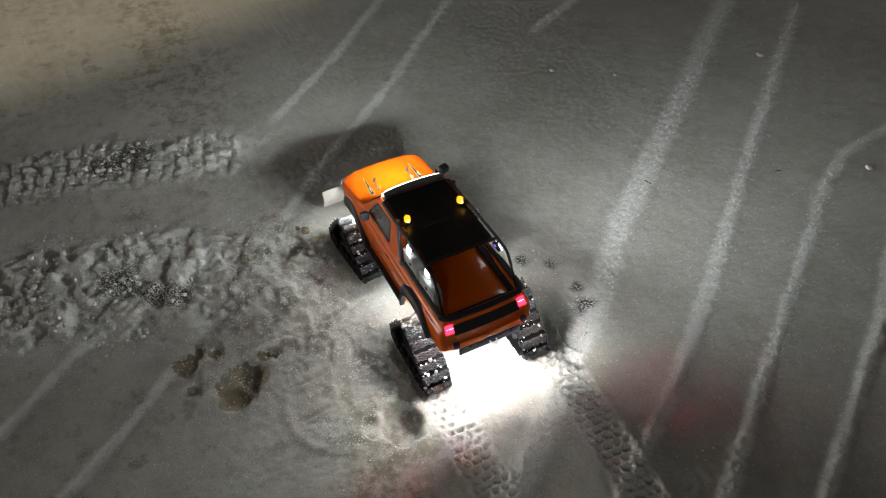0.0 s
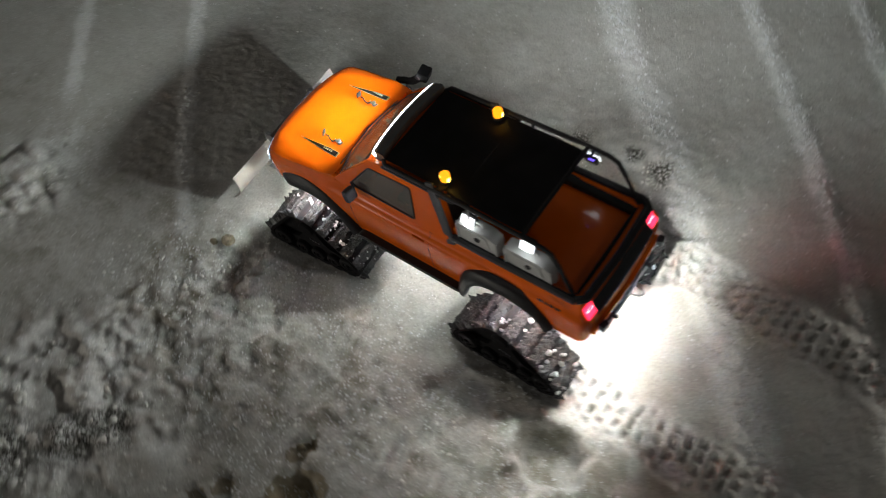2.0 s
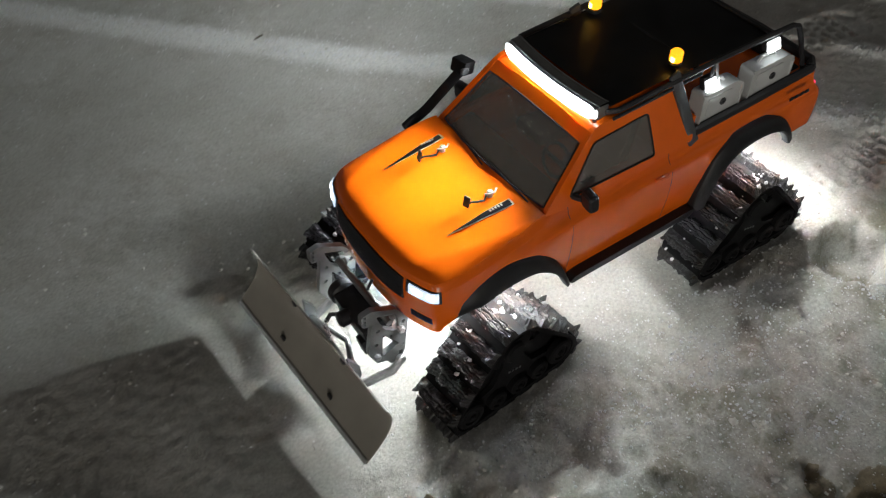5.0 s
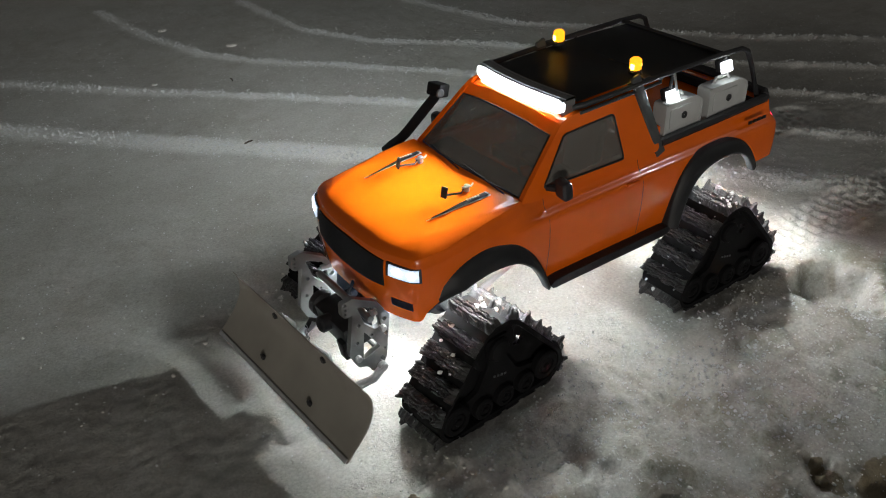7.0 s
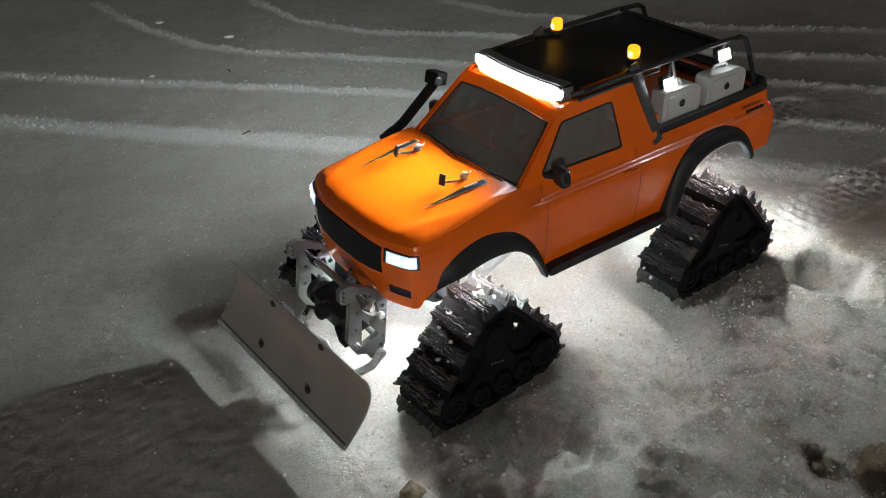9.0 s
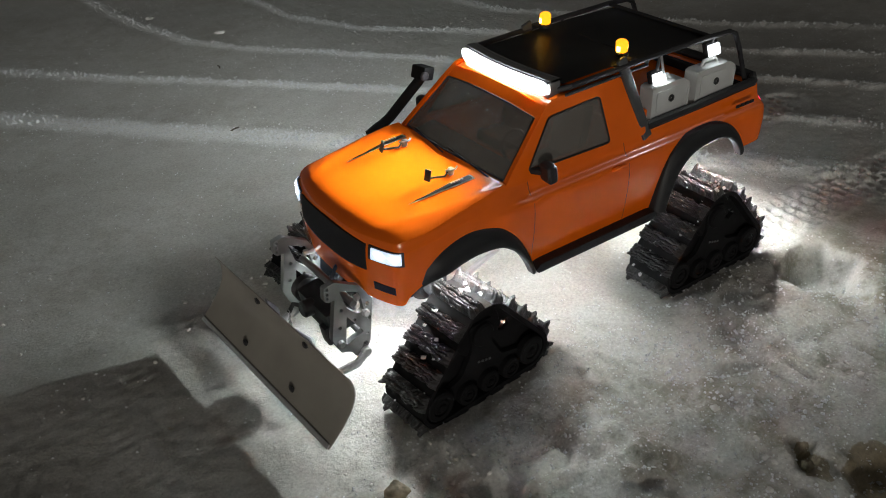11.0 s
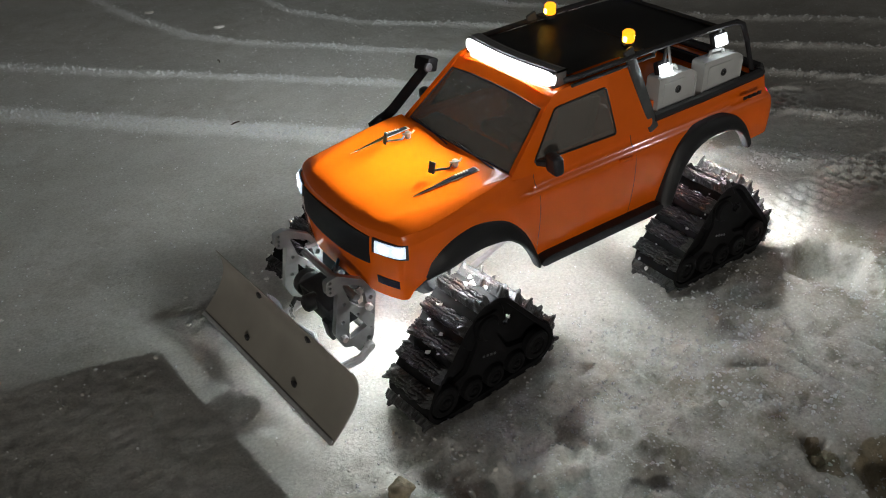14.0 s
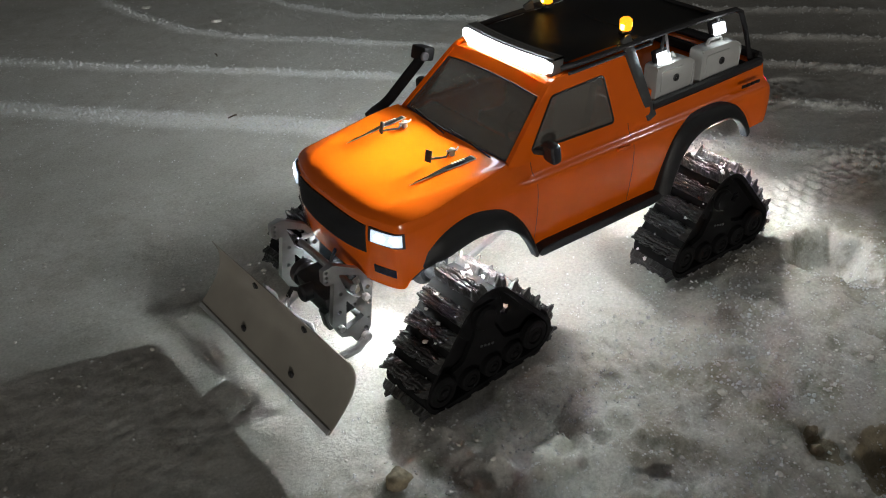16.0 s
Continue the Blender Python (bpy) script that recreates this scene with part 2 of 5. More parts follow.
def ground_height(x, y, fine=True):
    h = np.where(y < -0.15, 0.038 * (y + 0.15), 0.0) * np.where(y < -1.6, 0, 1) + np.where(y < -1.6, 0.038 * -1.45, 0)
    h = h + 0.0016 * smooth_noise(x, y, 0.23, 1) + 0.0005 * smooth_noise(x, y, 0.07, 2)
    for n, (tall, wide, line) in enumerate(RIDGES):
        d, along, run = to_line(x, y, line)
        ends = np.clip(np.minimum(along, run - along) / 0.06 + 0.15, 0, 1)
        d = d + 0.005 * smooth_noise(x, y, 0.03, 20 + n) + 0.003 * smooth_noise(x, y, 0.012, 30 + n)
        high = np.interp(x, [-0.5, -0.3, 0.6], [0.75, 0.35, 0.25])
        h = h + high * tall * ends * np.exp(-(np.abs(d / wide) ** 2.5)) * (1 + 0.45 * smooth_noise(x, y, 0.011, 40 + n) + 0.3 * smooth_noise(x, y, 0.006, 50 + n))
    # tread prints behind the truck
    for n, line in enumerate(LANES):
        d, along, run = to_line(x, y, line)
        nearest = np.exp(-((d / 0.031) ** 6))
        side = np.abs(d)
        signed = np.where(y > np.interp(x, [p[0] for p in reversed(line)], [p[1] for p in reversed(line)]), d, -d)
        row = along / 0.0172 + 0.16 * smooth_noise(x, y, 0.025, 58 + n)
        step = np.floor(row)
        col = signed / 0.0190 + 0.5 * (step % 2) + 0.18 * smooth_noise(x, y, 0.02, 60 + n)
        lone = smooth_noise(step + 0.0 * col, np.floor(col), 1.0, 62 + n)
        dent = np.exp(-((((row % 1) - 0.5) / 0.25) ** 4)) * np.exp(-((((col % 1) - 0.5) / (0.32 + 0.08 * lone)) ** 4))
        h = h - nearest * (0.0012 + 0.0095 * dent * np.clip(0.9 + 0.45 * lone, 0.35, 1.3)) + 0.0020 * np.exp(-(((side - 0.036) / 0.006) ** 2)) * (0.6 + 0.6 * smooth_noise(x, y, 0.02, 64))
    # an older, crumbled print across the front
    d, along, run = to_line(x, y, OLD_LANE)
    band = np.exp(-((d / 0.10) ** 4)) * np.clip(along / 0.02, 0, 1)
    off = x - np.interp(y, [p[1] for p in OLD_LANE], [p[0] for p in OLD_LANE])
    row = along / 0.034 + 0.25 * smooth_noise(x, y, 0.04, 70)
    col = off / 0.042 + 0.5 * (np.floor(row) % 2) + 0.25 * smooth_noise(x, y, 0.05, 69)
    pad = np.exp(-((((row % 1) - 0.5) / 0.36) ** 6)) * np.exp(-((((col % 1) - 0.5) / 0.40) ** 6))
    h = h + band * (0.0058 * pad + 0.0045 * smooth_noise(x, y, 0.022, 71) + 0.0026 * smooth_noise(x, y, 0.010, 72))
    # churned snow beside the truck
    d, along, run = to_line(x, y, MESS)
    churn = np.exp(-((d / (0.14 + 0.06 * smooth_noise(x, y, 0.15, 73))) ** 4))
    wx, wy = x + 0.014 * smooth_noise(x, y, 0.03, 83), y + 0.014 * smooth_noise(x, y, 0.03, 84)
    lumps = 0.006 * smooth_noise(wx, wy, 0.048, 74) + 0.0085 * np.clip(smooth_noise(wx, wy, 0.026, 75) + 0.1, 0, 1) ** 0.8 + 0.0055 * np.clip(smooth_noise(x, y, 0.0135, 95), 0, 1) + 0.0020 * smooth_noise(x, y, 0.0075, 85)
    h = h + 1.3 * churn * lumps
    d = np.hypot((x - 0.05) / 0.33, (y - 0.24) / 0.17)
    h = h + np.exp(-(d**4)) * (0.0024 * smooth_noise(wx, wy, 0.040, 77) + 0.0020 * (1 - 2 * np.abs(smooth_noise(wx, wy, 0.020, 78))) + 0.0014 * smooth_noise(x, y, 0.007, 86)) * np.clip((y - 0.10) / 0.05, 0, 1)
    d = np.hypot((x + 0.08) / 0.22, (y + 0.27) / 0.06)
    h = h + np.exp(-(d**4)) * (0.0025 * smooth_noise(x, y, 0.022, 79) + 0.0015 * smooth_noise(x, y, 0.010, 80))
    # a round scuff with a rim
    r = np.hypot(x + 0.16, y - 0.25)
    h = h + 0.0035 * np.exp(-(((r - 0.115) / 0.010) ** 2)) * (0.6 + 0.5 * smooth_noise(x, y, 0.03, 81)) - 0.003 * np.exp(-((r / 0.09) ** 4))
    # deep hollows sunk behind the rear tracks to stand in for dark shadow blobs
    for hx, hy, rx, ry, deep in ((-0.255, 0.184, 0.044, 0.036, 0.046), (-0.245, 0.232, 0.024, 0.022, 0.012), (-0.235, -0.192, 0.034, 0.023, 0.009)):
        d = np.hypot((x - hx) / rx, (y - hy) / ry) + 0.16 * smooth_noise(x, y, 0.02, 97)
        h = h - deep * np.exp(-(d**6))
    # scratches dragged through the crust, and one groove standing in for a shadow band
    for line in SCRATCHES_AND_SHADE:
        d, along, run = to_line(x, y, line)
        h = h - 0.0042 * np.exp(-((d / 0.0034) ** 2)) * np.clip(np.minimum(along, run - along) / 0.01, 0, 1) + 0.0022 * np.exp(-(((d - 0.008) / 0.004) ** 2)) * np.clip(np.minimum(along, run - along) / 0.01, 0, 1)
    # soft trodden hollows and low humps beside the truck
    d = np.hypot((x - 0.08) / 0.36, (y - 0.27) / 0.13)
    rough = np.exp(-(d**4)) * np.clip((y - 0.13) / 0.06, 0, 1)
    h = h + rough * 0.42 * (0.0052 * smooth_noise(wx * 0.6, wy, 0.052, 92) - 0.0045 * np.clip(smooth_noise(wx, wy, 0.036, 93) - 0.25, 0, 1) / 0.5 + 0.0030 * smooth_noise(wx, wy, 0.017, 94) + 0.0014 * smooth_noise(x, y, 0.0085, 96))
    # a broken crust with crisp edges
    crust = np.exp(-(np.hypot((x - 0.08) / 0.20, (y - 0.25) / 0.12) ** 4)) * np.clip((y - 0.14) / 0.05, 0, 1)
    h = h + 1.7 * crust * (0.0034 * np.clip((smooth_noise(wx, wy * 1.3, 0.060, 120) - 0.05) / 0.10, 0, 1) + 0.0024 * np.clip((smooth_noise(wx, wy, 0.028, 121) - 0.25) / 0.12, 0, 1) - 0.0016 * np.clip((smooth_noise(x * 0.35, y, 0.011, 122) - 0.45) / 0.15, 0, 1))
    # scraped bare patches
    for px, py, pr in BARE:
        r = np.hypot(x - px, y - py) + 0.010 * smooth_noise(x, y, 0.025, 82) + 0.004 * smooth_noise(x, y, 0.009, 83)
        h = h - 0.0075 * np.exp(-((r / pr) ** 10))
    if fine:
        h = h + 0.0005 * smooth_noise(x, y, 0.013, 90) + 0.0006 * smooth_noise(x, y, 0.0065, 91)
    return h


def loose_snow(x, y):
    """How much loose, fresh-turned snow lies at a place, 0 to 1: on the ridges and the churned lumps."""
    much = np.zeros(x.shape)
    for n, (tall, wide, line) in enumerate(RIDGES):
        d, along, run = to_line(x, y, line)
        d = d + 0.005 * smooth_noise(x, y, 0.03, 20 + n) + 0.003 * smooth_noise(x, y, 0.012, 30 + n)
        much = np.maximum(much, np.exp(-((d / (wide * 1.1)) ** 4)) * np.clip(np.minimum(along, run - along) / 0.06 + 0.15, 0, 1))
    d, along, run = to_line(x, y, MESS)
    much = np.maximum(much, 0.5 * np.exp(-((d / 0.16) ** 4)) * np.clip(0.5 + 1.5 * smooth_noise(x, y, 0.034, 74), 0, 1))
    d, along, run = to_line(x, y, OLD_LANE)
    much = np.maximum(much, 0.5 * np.exp(-((d / 0.08) ** 4)) * np.clip(0.5 + 1.5 * smooth_noise(x, y, 0.022, 71), 0, 1))
    for line in LANES:
        d, along, run = to_line(x, y, line)
        much = np.maximum(much, 0.7 * np.exp(-((d / 0.04) ** 6)))
    return much


BARE = [(-0.034, 0.426, 0.044), (-0.014, 0.402, 0.028), (-0.058, 0.442, 0.028), (-0.034, 0.388, 0.023), (0.063, 0.502, 0.027), (0.080, 0.474, 0.014), (0.062, 0.442, 0.013), (-0.004, 0.501, 0.013), (0.009, 0.354, 0.013), (0.006, 0.342, 0.008)]
# places where the snow is worn down to dark grit; the first paints a shadow blob
GRIT_AND_SHADE = [(-0.255, 0.186, 0.022), (-0.035, -0.262, 0.016), (0.005, -0.215, 0.012), (-0.120, -0.270, 0.012), (-0.170, -0.258, 0.018), (0.283, 0.514, 0.035), (0.248, 0.472, 0.030), (0.354, 0.582, 0.045), (0.789, 0.459, 0.050), (0.778, 0.531, 0.040)]


def spaced(low, high, step, far):
    """Even lines from low to high, then ever wider ones out to far on both sides."""
    mid = list(np.arange(low, high + step / 2, step))
    outer, d, at = [], step, 0.0
    while at < far:
        d *= 1.045
        at += d
        outer.append(at)
    return np.array([low - o for o in reversed(outer)] + mid + [high + o for o in outer])


def snow_material():
    m = bpy.data.materials.new("old_snow")
    m.use_nodes = True
    t = m.node_tree
    p = t.nodes["Principled BSDF"]
    co = t.nodes.new("ShaderNodeTexCoord")

    def noise_at(scale, detail=4, rough=0.6):
        n = t.nodes.new("ShaderNodeTexNoise")
        n.inputs["Scale"].default_value, n.inputs["Detail"].default_value, n.inputs["Roughness"].default_value = scale, detail, rough
        t.links.new(co.outputs["Object"], n.inputs["Vector"])
        return n.outputs["Fac"]

    def ranged(value, a, b, c, d):
        r = t.nodes.new("ShaderNodeMapRange")
        for k, v in zip(("From Min", "From Max", "To Min", "To Max"), (a, b, c, d)):
            r.inputs[k].default_value = v
        t.links.new(value, r.inputs["Value"])
        return r.outputs[0]

    def mixed(fac, a, b):
        x = t.nodes.new("ShaderNodeMix")
        x.data_type = "RGBA"
        if isinstance(fac, float):
            x.inputs["Factor"].default_value = fac
        else:
            t.links.new(fac, x.inputs["Factor"])
        for key, v in ((6, a), (7, b)):
            if isinstance(v, tuple):
                x.inputs[key].default_value = (*v, 1)
            else:
                t.links.new(v, x.inputs[key])
        return x.outputs[2]

    def times(a, b):
        x = t.nodes.new("ShaderNodeMath")
        x.operation = "MULTIPLY"
        t.links.new(a, x.inputs[0])
        t.links.new(b, x.inputs[1])
        return x.outputs[0]

    base = mixed(ranged(noise_at(9), 0.35, 0.65, 0, 1), (0.50, 0.492, 0.460), (0.575, 0.570, 0.54))
    # most of the dirt lies on the trodden side
    place = t.nodes.new("ShaderNodeSeparateXYZ")
    t.links.new(co.outputs["Object"], place.inputs[0])
    trodden = times(ranged(place.outputs["Y"], 0.05, 0.22, 0.25, 1.0), ranged(place.outputs["Y"], 0.33, 0.46, 1.0, 0.45))
    base = mixed(times(times(ranged(noise_at(26, 5, 0.68), 0.45, 0.60, 0, 0.85), ranged(noise_at(3.1, 2), 0.40, 0.60, 0.3, 1)), trodden), base, (0.23, 0.205, 0.145))
    loose = t.nodes.new("ShaderNodeAttribute")
    loose.attribute_name = "loose"
    base = mixed(loose.outputs["Fac"], base, (0.82, 0.82, 0.80))
    # brown grit and slush worked into the snow
    grit = times(ranged(noise_at(75, 6, 0.75), 0.50, 0.70, 0, 0.75), ranged(noise_at(6, 3), 0.44, 0.60, 0, 1))
    base = mixed(times(grit, trodden), base, (0.27, 0.23, 0.155))
    wet = times(ranged(noise_at(13, 4, 0.65), 0.58, 0.68, 0, 0.7), ranged(place.outputs["Y"], 0.22, 0.36, 0, 1))
    base = mixed(times(wet, ranged(noise_at(240, 3, 0.7), 0.36, 0.60, 1, 0.25)), base, (0.15, 0.14, 0.12))
    # shade of small pits, painted as darker spots without relief
    pit_shade = ranged(noise_at(165, 2), 0.68, 0.75, 0, 0.65)
    base = mixed(pit_shade, base, (0.30, 0.285, 0.25))
    specks = times(ranged(noise_at(380, 2), 0.76, 0.79, 0, 0.8), ranged(noise_at(14, 3), 0.45, 0.60, 0, 1))
    base = mixed(specks, base, (0.14, 0.12, 0.09))
    sep = t.nodes.new("ShaderNodeSeparateXYZ")
    t.links.new(co.outputs["Object"], sep.inputs[0])
    wob = t.nodes.new("ShaderNodeVectorMath")
    wob.operation = "MULTIPLY_ADD"
    nz = t.nodes.new("ShaderNodeTexNoise")
    nz.inputs["Scale"].default_value, nz.inputs["Detail"].default_value = 28, 5
    t.links.new(co.outputs["Object"], nz.inputs["Vector"])
    wob.inputs[1].default_value = (0.045, 0.045, 0)
    t.links.new(nz.outputs["Color"], wob.inputs[0])
    t.links.new(co.outputs["Object"], wob.inputs[2])
    for px, py, pr in BARE:
        dist = t.nodes.new("ShaderNodeVectorMath")
        dist.operation = "DISTANCE"
        flat = t.nodes.new("ShaderNodeVectorMath")
        flat.operation = "MULTIPLY"
        flat.inputs[1].default_value = (1, 1, 0)
        t.links.new(wob.outputs[0], flat.inputs[0])
        t.links.new(flat.outputs[0], dist.inputs[0])
        dist.inputs[1].default_value = (px + 0.0225, py + 0.0225, 0)
        spot = ranged(dist.outputs["Value"], pr * 0.94, pr * 1.03, 0.85, 0)
        base = mixed(spot, base, (0.24, 0.20, 0.13))
    for px, py, pr in GRIT_AND_SHADE:
        dist = t.nodes.new("ShaderNodeVectorMath")
        dist.operation = "DISTANCE"
        t.links.new(wob.outputs[0], dist.inputs[0])
        dist.inputs[1].default_value = (px + 0.0225, py + 0.0225, 0)
        spot = times(ranged(dist.outputs["Value"], pr * 0.6, pr * 1.6, 1, 0), ranged(noise_at(260, 3, 0.7), 0.42, 0.52, 0, 1))
        base = mixed(spot, base, (0.07, 0.065, 0.055))
    grain = t.nodes.new("ShaderNodeVectorMath")
    grain.operation = "SCALE"
    t.links.new(base, grain.inputs[0])
    t.links.new(ranged(noise_at(310, 3, 0.7), 0.32, 0.68, 0.82, 1.16), grain.inputs["Scale"])
    base = grain.outputs[0]
    t.links.new(base, p.inputs["Base Color"])
    t.links.new(ranged(noise_at(600, 2), 0.35, 0.65, 0.40, 0.80), p.inputs["Roughness"])
    p.inputs["Specular IOR Level"].default_value = 0.35
    b1 = t.nodes.new("ShaderNodeBump")
    b1.inputs["Strength"].default_value, b1.inputs["Distance"].default_value = 0.55, 0.0026
    # coarse grains in patches, smooth packed snow between
    t.links.new(times(noise_at(330, 3, 0.65), ranged(noise_at(11, 4, 0.6), 0.40, 0.62, 0.30, 1.15)), b1.inputs["Height"])
    b2 = t.nodes.new("ShaderNodeBump")
    b2.inputs["Strength"].default_value, b2.inputs["Distance"].default_value = 0.5, 0.0009
    t.links.new(noise_at(1100, 2), b2.inputs["Height"])
    t.links.new(b1.outputs[0], b2.inputs["Normal"])
    t.links.new(b2.outputs[0], p.inputs["Normal"])
    return m


SNOW = snow_material()


def build_ground():
    xs, ys = spaced(-0.72, 0.95, 0.0042, 300), spaced(-0.80, 0.85, 0.0042, 300)
    # twice as fine where the tracks have printed the snow
    xs = np.unique(np.concatenate([xs, np.where((xs > -0.62) & (xs < -0.17), xs + 0.0021, xs)]))
    ys = np.unique(np.concatenate([ys, np.where((ys > -0.18) & (ys < 0.15), ys + 0.0021, ys)]))
    gx, gy = np.meshgrid(xs, ys, indexing="ij")
    near = (np.abs(gx) < 3) & (np.abs(gy) < 3)
    gz = np.where(near, ground_height(gx, gy), np.where(gy < -0.15, 0.038 * (np.maximum(gy, -1.6) + 0.15), 0))
    nx, ny = gx.shape
    co = np.stack([gx, gy, gz], -1).reshape(-1, 3)
    k = np.arange(nx * ny).reshape(nx, ny)
    quads = np.stack([k[:-1, :-1], k[1:, :-1], k[1:, 1:], k[:-1, 1:]], -1).reshape(-1, 4)
    mesh = bpy.data.meshes.new("ground")
    mesh.vertices.add(len(co))
    mesh.vertices.foreach_set("co", co.ravel())
    mesh.loops.add(quads.size)
    mesh.loops.foreach_set("vertex_index", quads.ravel())
    mesh.polygons.add(len(quads))
    mesh.polygons.foreach_set("loop_start", np.arange(0, quads.size, 4))
    mesh.update(calc_edges=True)
    mesh.polygons.foreach_set("use_smooth", np.ones(len(quads), bool))
    mesh.materials.append(SNOW)
    mesh.attributes.new("loose", "FLOAT", "POINT").data.foreach_set("value", np.where(near, loose_snow(gx, gy), 0).ravel())
    tagged(new("ground", mesh), "grey-white scraped and trodden snow with plough ridges and brown grit", "snow ground", kind="structure")


build_ground()

# ---- the truck: all its numbers are decimetres, x ahead, y to its left, z up from the snow ----
DM = 0.1


def part(name, bm, mat, parent, label="", smooth=35):
    """Links a bmesh in decimetres as one mesh object under a thing or part."""
    bmesh.ops.recalc_face_normals(bm, faces=bm.faces)
    mesh = bpy.data.meshes.new(name)
    bm.to_mesh(mesh)
    bm.free()
    mesh.transform(Matrix.Scale(DM, 4))
    for m in mat if isinstance(mat, (list, tuple)) else [mat]:
        mesh.materials.append(m)
    if smooth:
        mesh.polygons.foreach_set("use_smooth", np.ones(len(mesh.polygons), bool))
        mesh.set_sharp_from_angle(angle=radians(smooth))
    ob = new(name, mesh)
    ob.parent = parent
    if label:
        tagged(ob, label)
    return ob


def box(bm, centre, size, turn=(0, 0, 0), bevel=0.0, segments=2):
    m = pose(*centre, *turn) @ Matrix.Diagonal((*size, 1))
    made = bmesh.ops.create_cube(bm, size=1, matrix=m)["verts"]
    if bevel:
        edges = list({e for v in made for e in v.link_edges})
        bmesh.ops.bevel(bm, geom=edges, offset=bevel, segments=segments, affect="EDGES", profile=0.6)
    return made


def tube(bm, points, radius, sides=10, closed=False, flat=1.0):
    """A round bar along points."""
    pts = [Vector(p) for p in points]
    rings, up = [], Vector((0, 0, 1))
    for i, p in enumerate(pts):
        a = pts[i - 1] if i or closed else p
        b = pts[(i + 1) % len(pts)] if i + 1 < len(pts) or closed else p
        way = (b - a).normalized()
        ref = up if abs(way.z) < 0.9 else Vector((0, 1, 0))
        side = way.cross(ref).normalized()
        above = side.cross(way)
        rings.append([bm.verts.new(p + radius * (math.cos(k * math.tau / sides) * side + flat * math.sin(k * math.tau / sides) * above)) for k in range(sides)])
    pairs = list(zip(rings, rings[1:])) + ([(rings[-1], rings[0])] if closed else [])
    for r, s in pairs:
        for k in range(sides):
            bm.faces.new((r[k], r[(k + 1) % sides], s[(k + 1) % sides], s[k]))
    if not closed:
        bm.faces.new(list(reversed(rings[0])))
        bm.faces.new(rings[-1])


def disc(bm, centre, radius, depth, axis="y", sides=24, hole=0.0, bevel=0.0):
    """A wheel or a pin: a cylinder, with a hole where wanted."""
    turn = {"x": (0, 90, 0), "y": (90, 0, 0), "z": (0, 0, 0)}[axis]
    m = pose(*centre, *turn)
    prof = [(radius - bevel, -depth / 2), (radius, -depth / 2 + bevel), (radius, depth / 2 - bevel), (radius - bevel, depth / 2)]
    prof = ([(hole, -depth / 2)] + prof + [(hole, depth / 2)]) if hole else prof
    rings = [[bm.verts.new(m @ Vector((r * math.cos(k * math.tau / sides), r * math.sin(k * math.tau / sides), z))) for k in range(sides)] for r, z in prof]
    for r, s in zip(rings, rings[1:]):
        for k in range(sides):
            bm.faces.new((r[k], r[(k + 1) % sides], s[(k + 1) % sides], s[k]))
    if hole:
        for k in range(sides):
            bm.faces.new((rings[-1][k], rings[-1][(k + 1) % sides], rings[0][(k + 1) % sides], rings[0][k]))
    else:
        bm.faces.new(rings[0])
        bm.faces.new(list(reversed(rings[-1])))


def plate(bm, outline, thick, holes=()):
    """A flat plate with holes, in the x-z plane, centred on y = 0."""
    loops = [outline, *holes]
    for y in (-thick / 2, thick / 2):
        edges = []
        for loop in loops:
            vs = [bm.verts.new((x, y, z)) for x, z in loop]
            edges += [bm.edges.new((a, b)) for a, b in zip(vs, vs[1:] + vs[:1])]
        bmesh.ops.triangle_fill(bm, use_beauty=True, edges=edges)
    bm.verts.ensure_lookup_table()
    half, at = len(bm.verts) // 2, 0
    for loop in loops:
        n = len(loop)
        for k in range(n):
            a, b = at + k, at + (k + 1) % n
            bm.faces.new((bm.verts[a], bm.verts[b], bm.verts[b + half], bm.verts[a + half]))
        at += n


def rounded(points, radius, steps=4):
    """A polygon with its corners rounded."""
    out, n = [], len(points)
    for i in range(n):
        p, a, b = (Vector(points[k % n]) for k in (i, i - 1, i + 1))
        ra = min(radius, (a - p).length * 0.45)
        rb = min(radius, (b - p).length * 0.45)
        s, e = p + (a - p).normalized() * ra, p + (b - p).normalized() * rb
        out += [tuple((1 - t) ** 2 * s + 2 * t * (1 - t) * p + t * t * e) for t in (k / steps for k in range(steps + 1))]
    return out


def circle(x, z, r, n=12):
    return [(x + r * math.cos(k * math.tau / n), z + r * math.sin(k * math.tau / n)) for k in range(n)]


def ramp(x, table):
    return float(np.interp(x, [a for a, _ in table], [b for _, b in table]))


def shift(bm, m, start=0):
    """Moves the vertices added since start."""
    bm.verts.ensure_lookup_table()
    bmesh.ops.transform(bm, matrix=m, verts=bm.verts[start:])


truck = tagged(new("model_truck"), "lit orange radio-controlled pickup truck on black rubber tracks with plough", "model truck")

# body shell: side line, arches, shoulder
FRONT_ARCH = [(0.95, 0.97), (1.02, 1.08), (1.10, 1.22), (1.25, 1.39), (1.44, 1.47), (1.74, 1.46), (2.00, 1.39), (2.20, 1.30), (2.30, 1.22)]
REAR_ARCH = [(-1.97, 1.30), (-1.90, 1.44), (-1.75, 1.56), (-1.50, 1.61), (-1.24, 1.59), (-1.04, 1.52), (-0.92, 1.37), (-0.84, 1.18), (-0.74, 0.97)]
BOTTOM = [(-2.6, 1.30), (-2.3, 1.27), (-2.02, 1.26)] + REAR_ARCH + FRONT_ARCH + [(2.34, 1.13), (2.7, 1.10)]
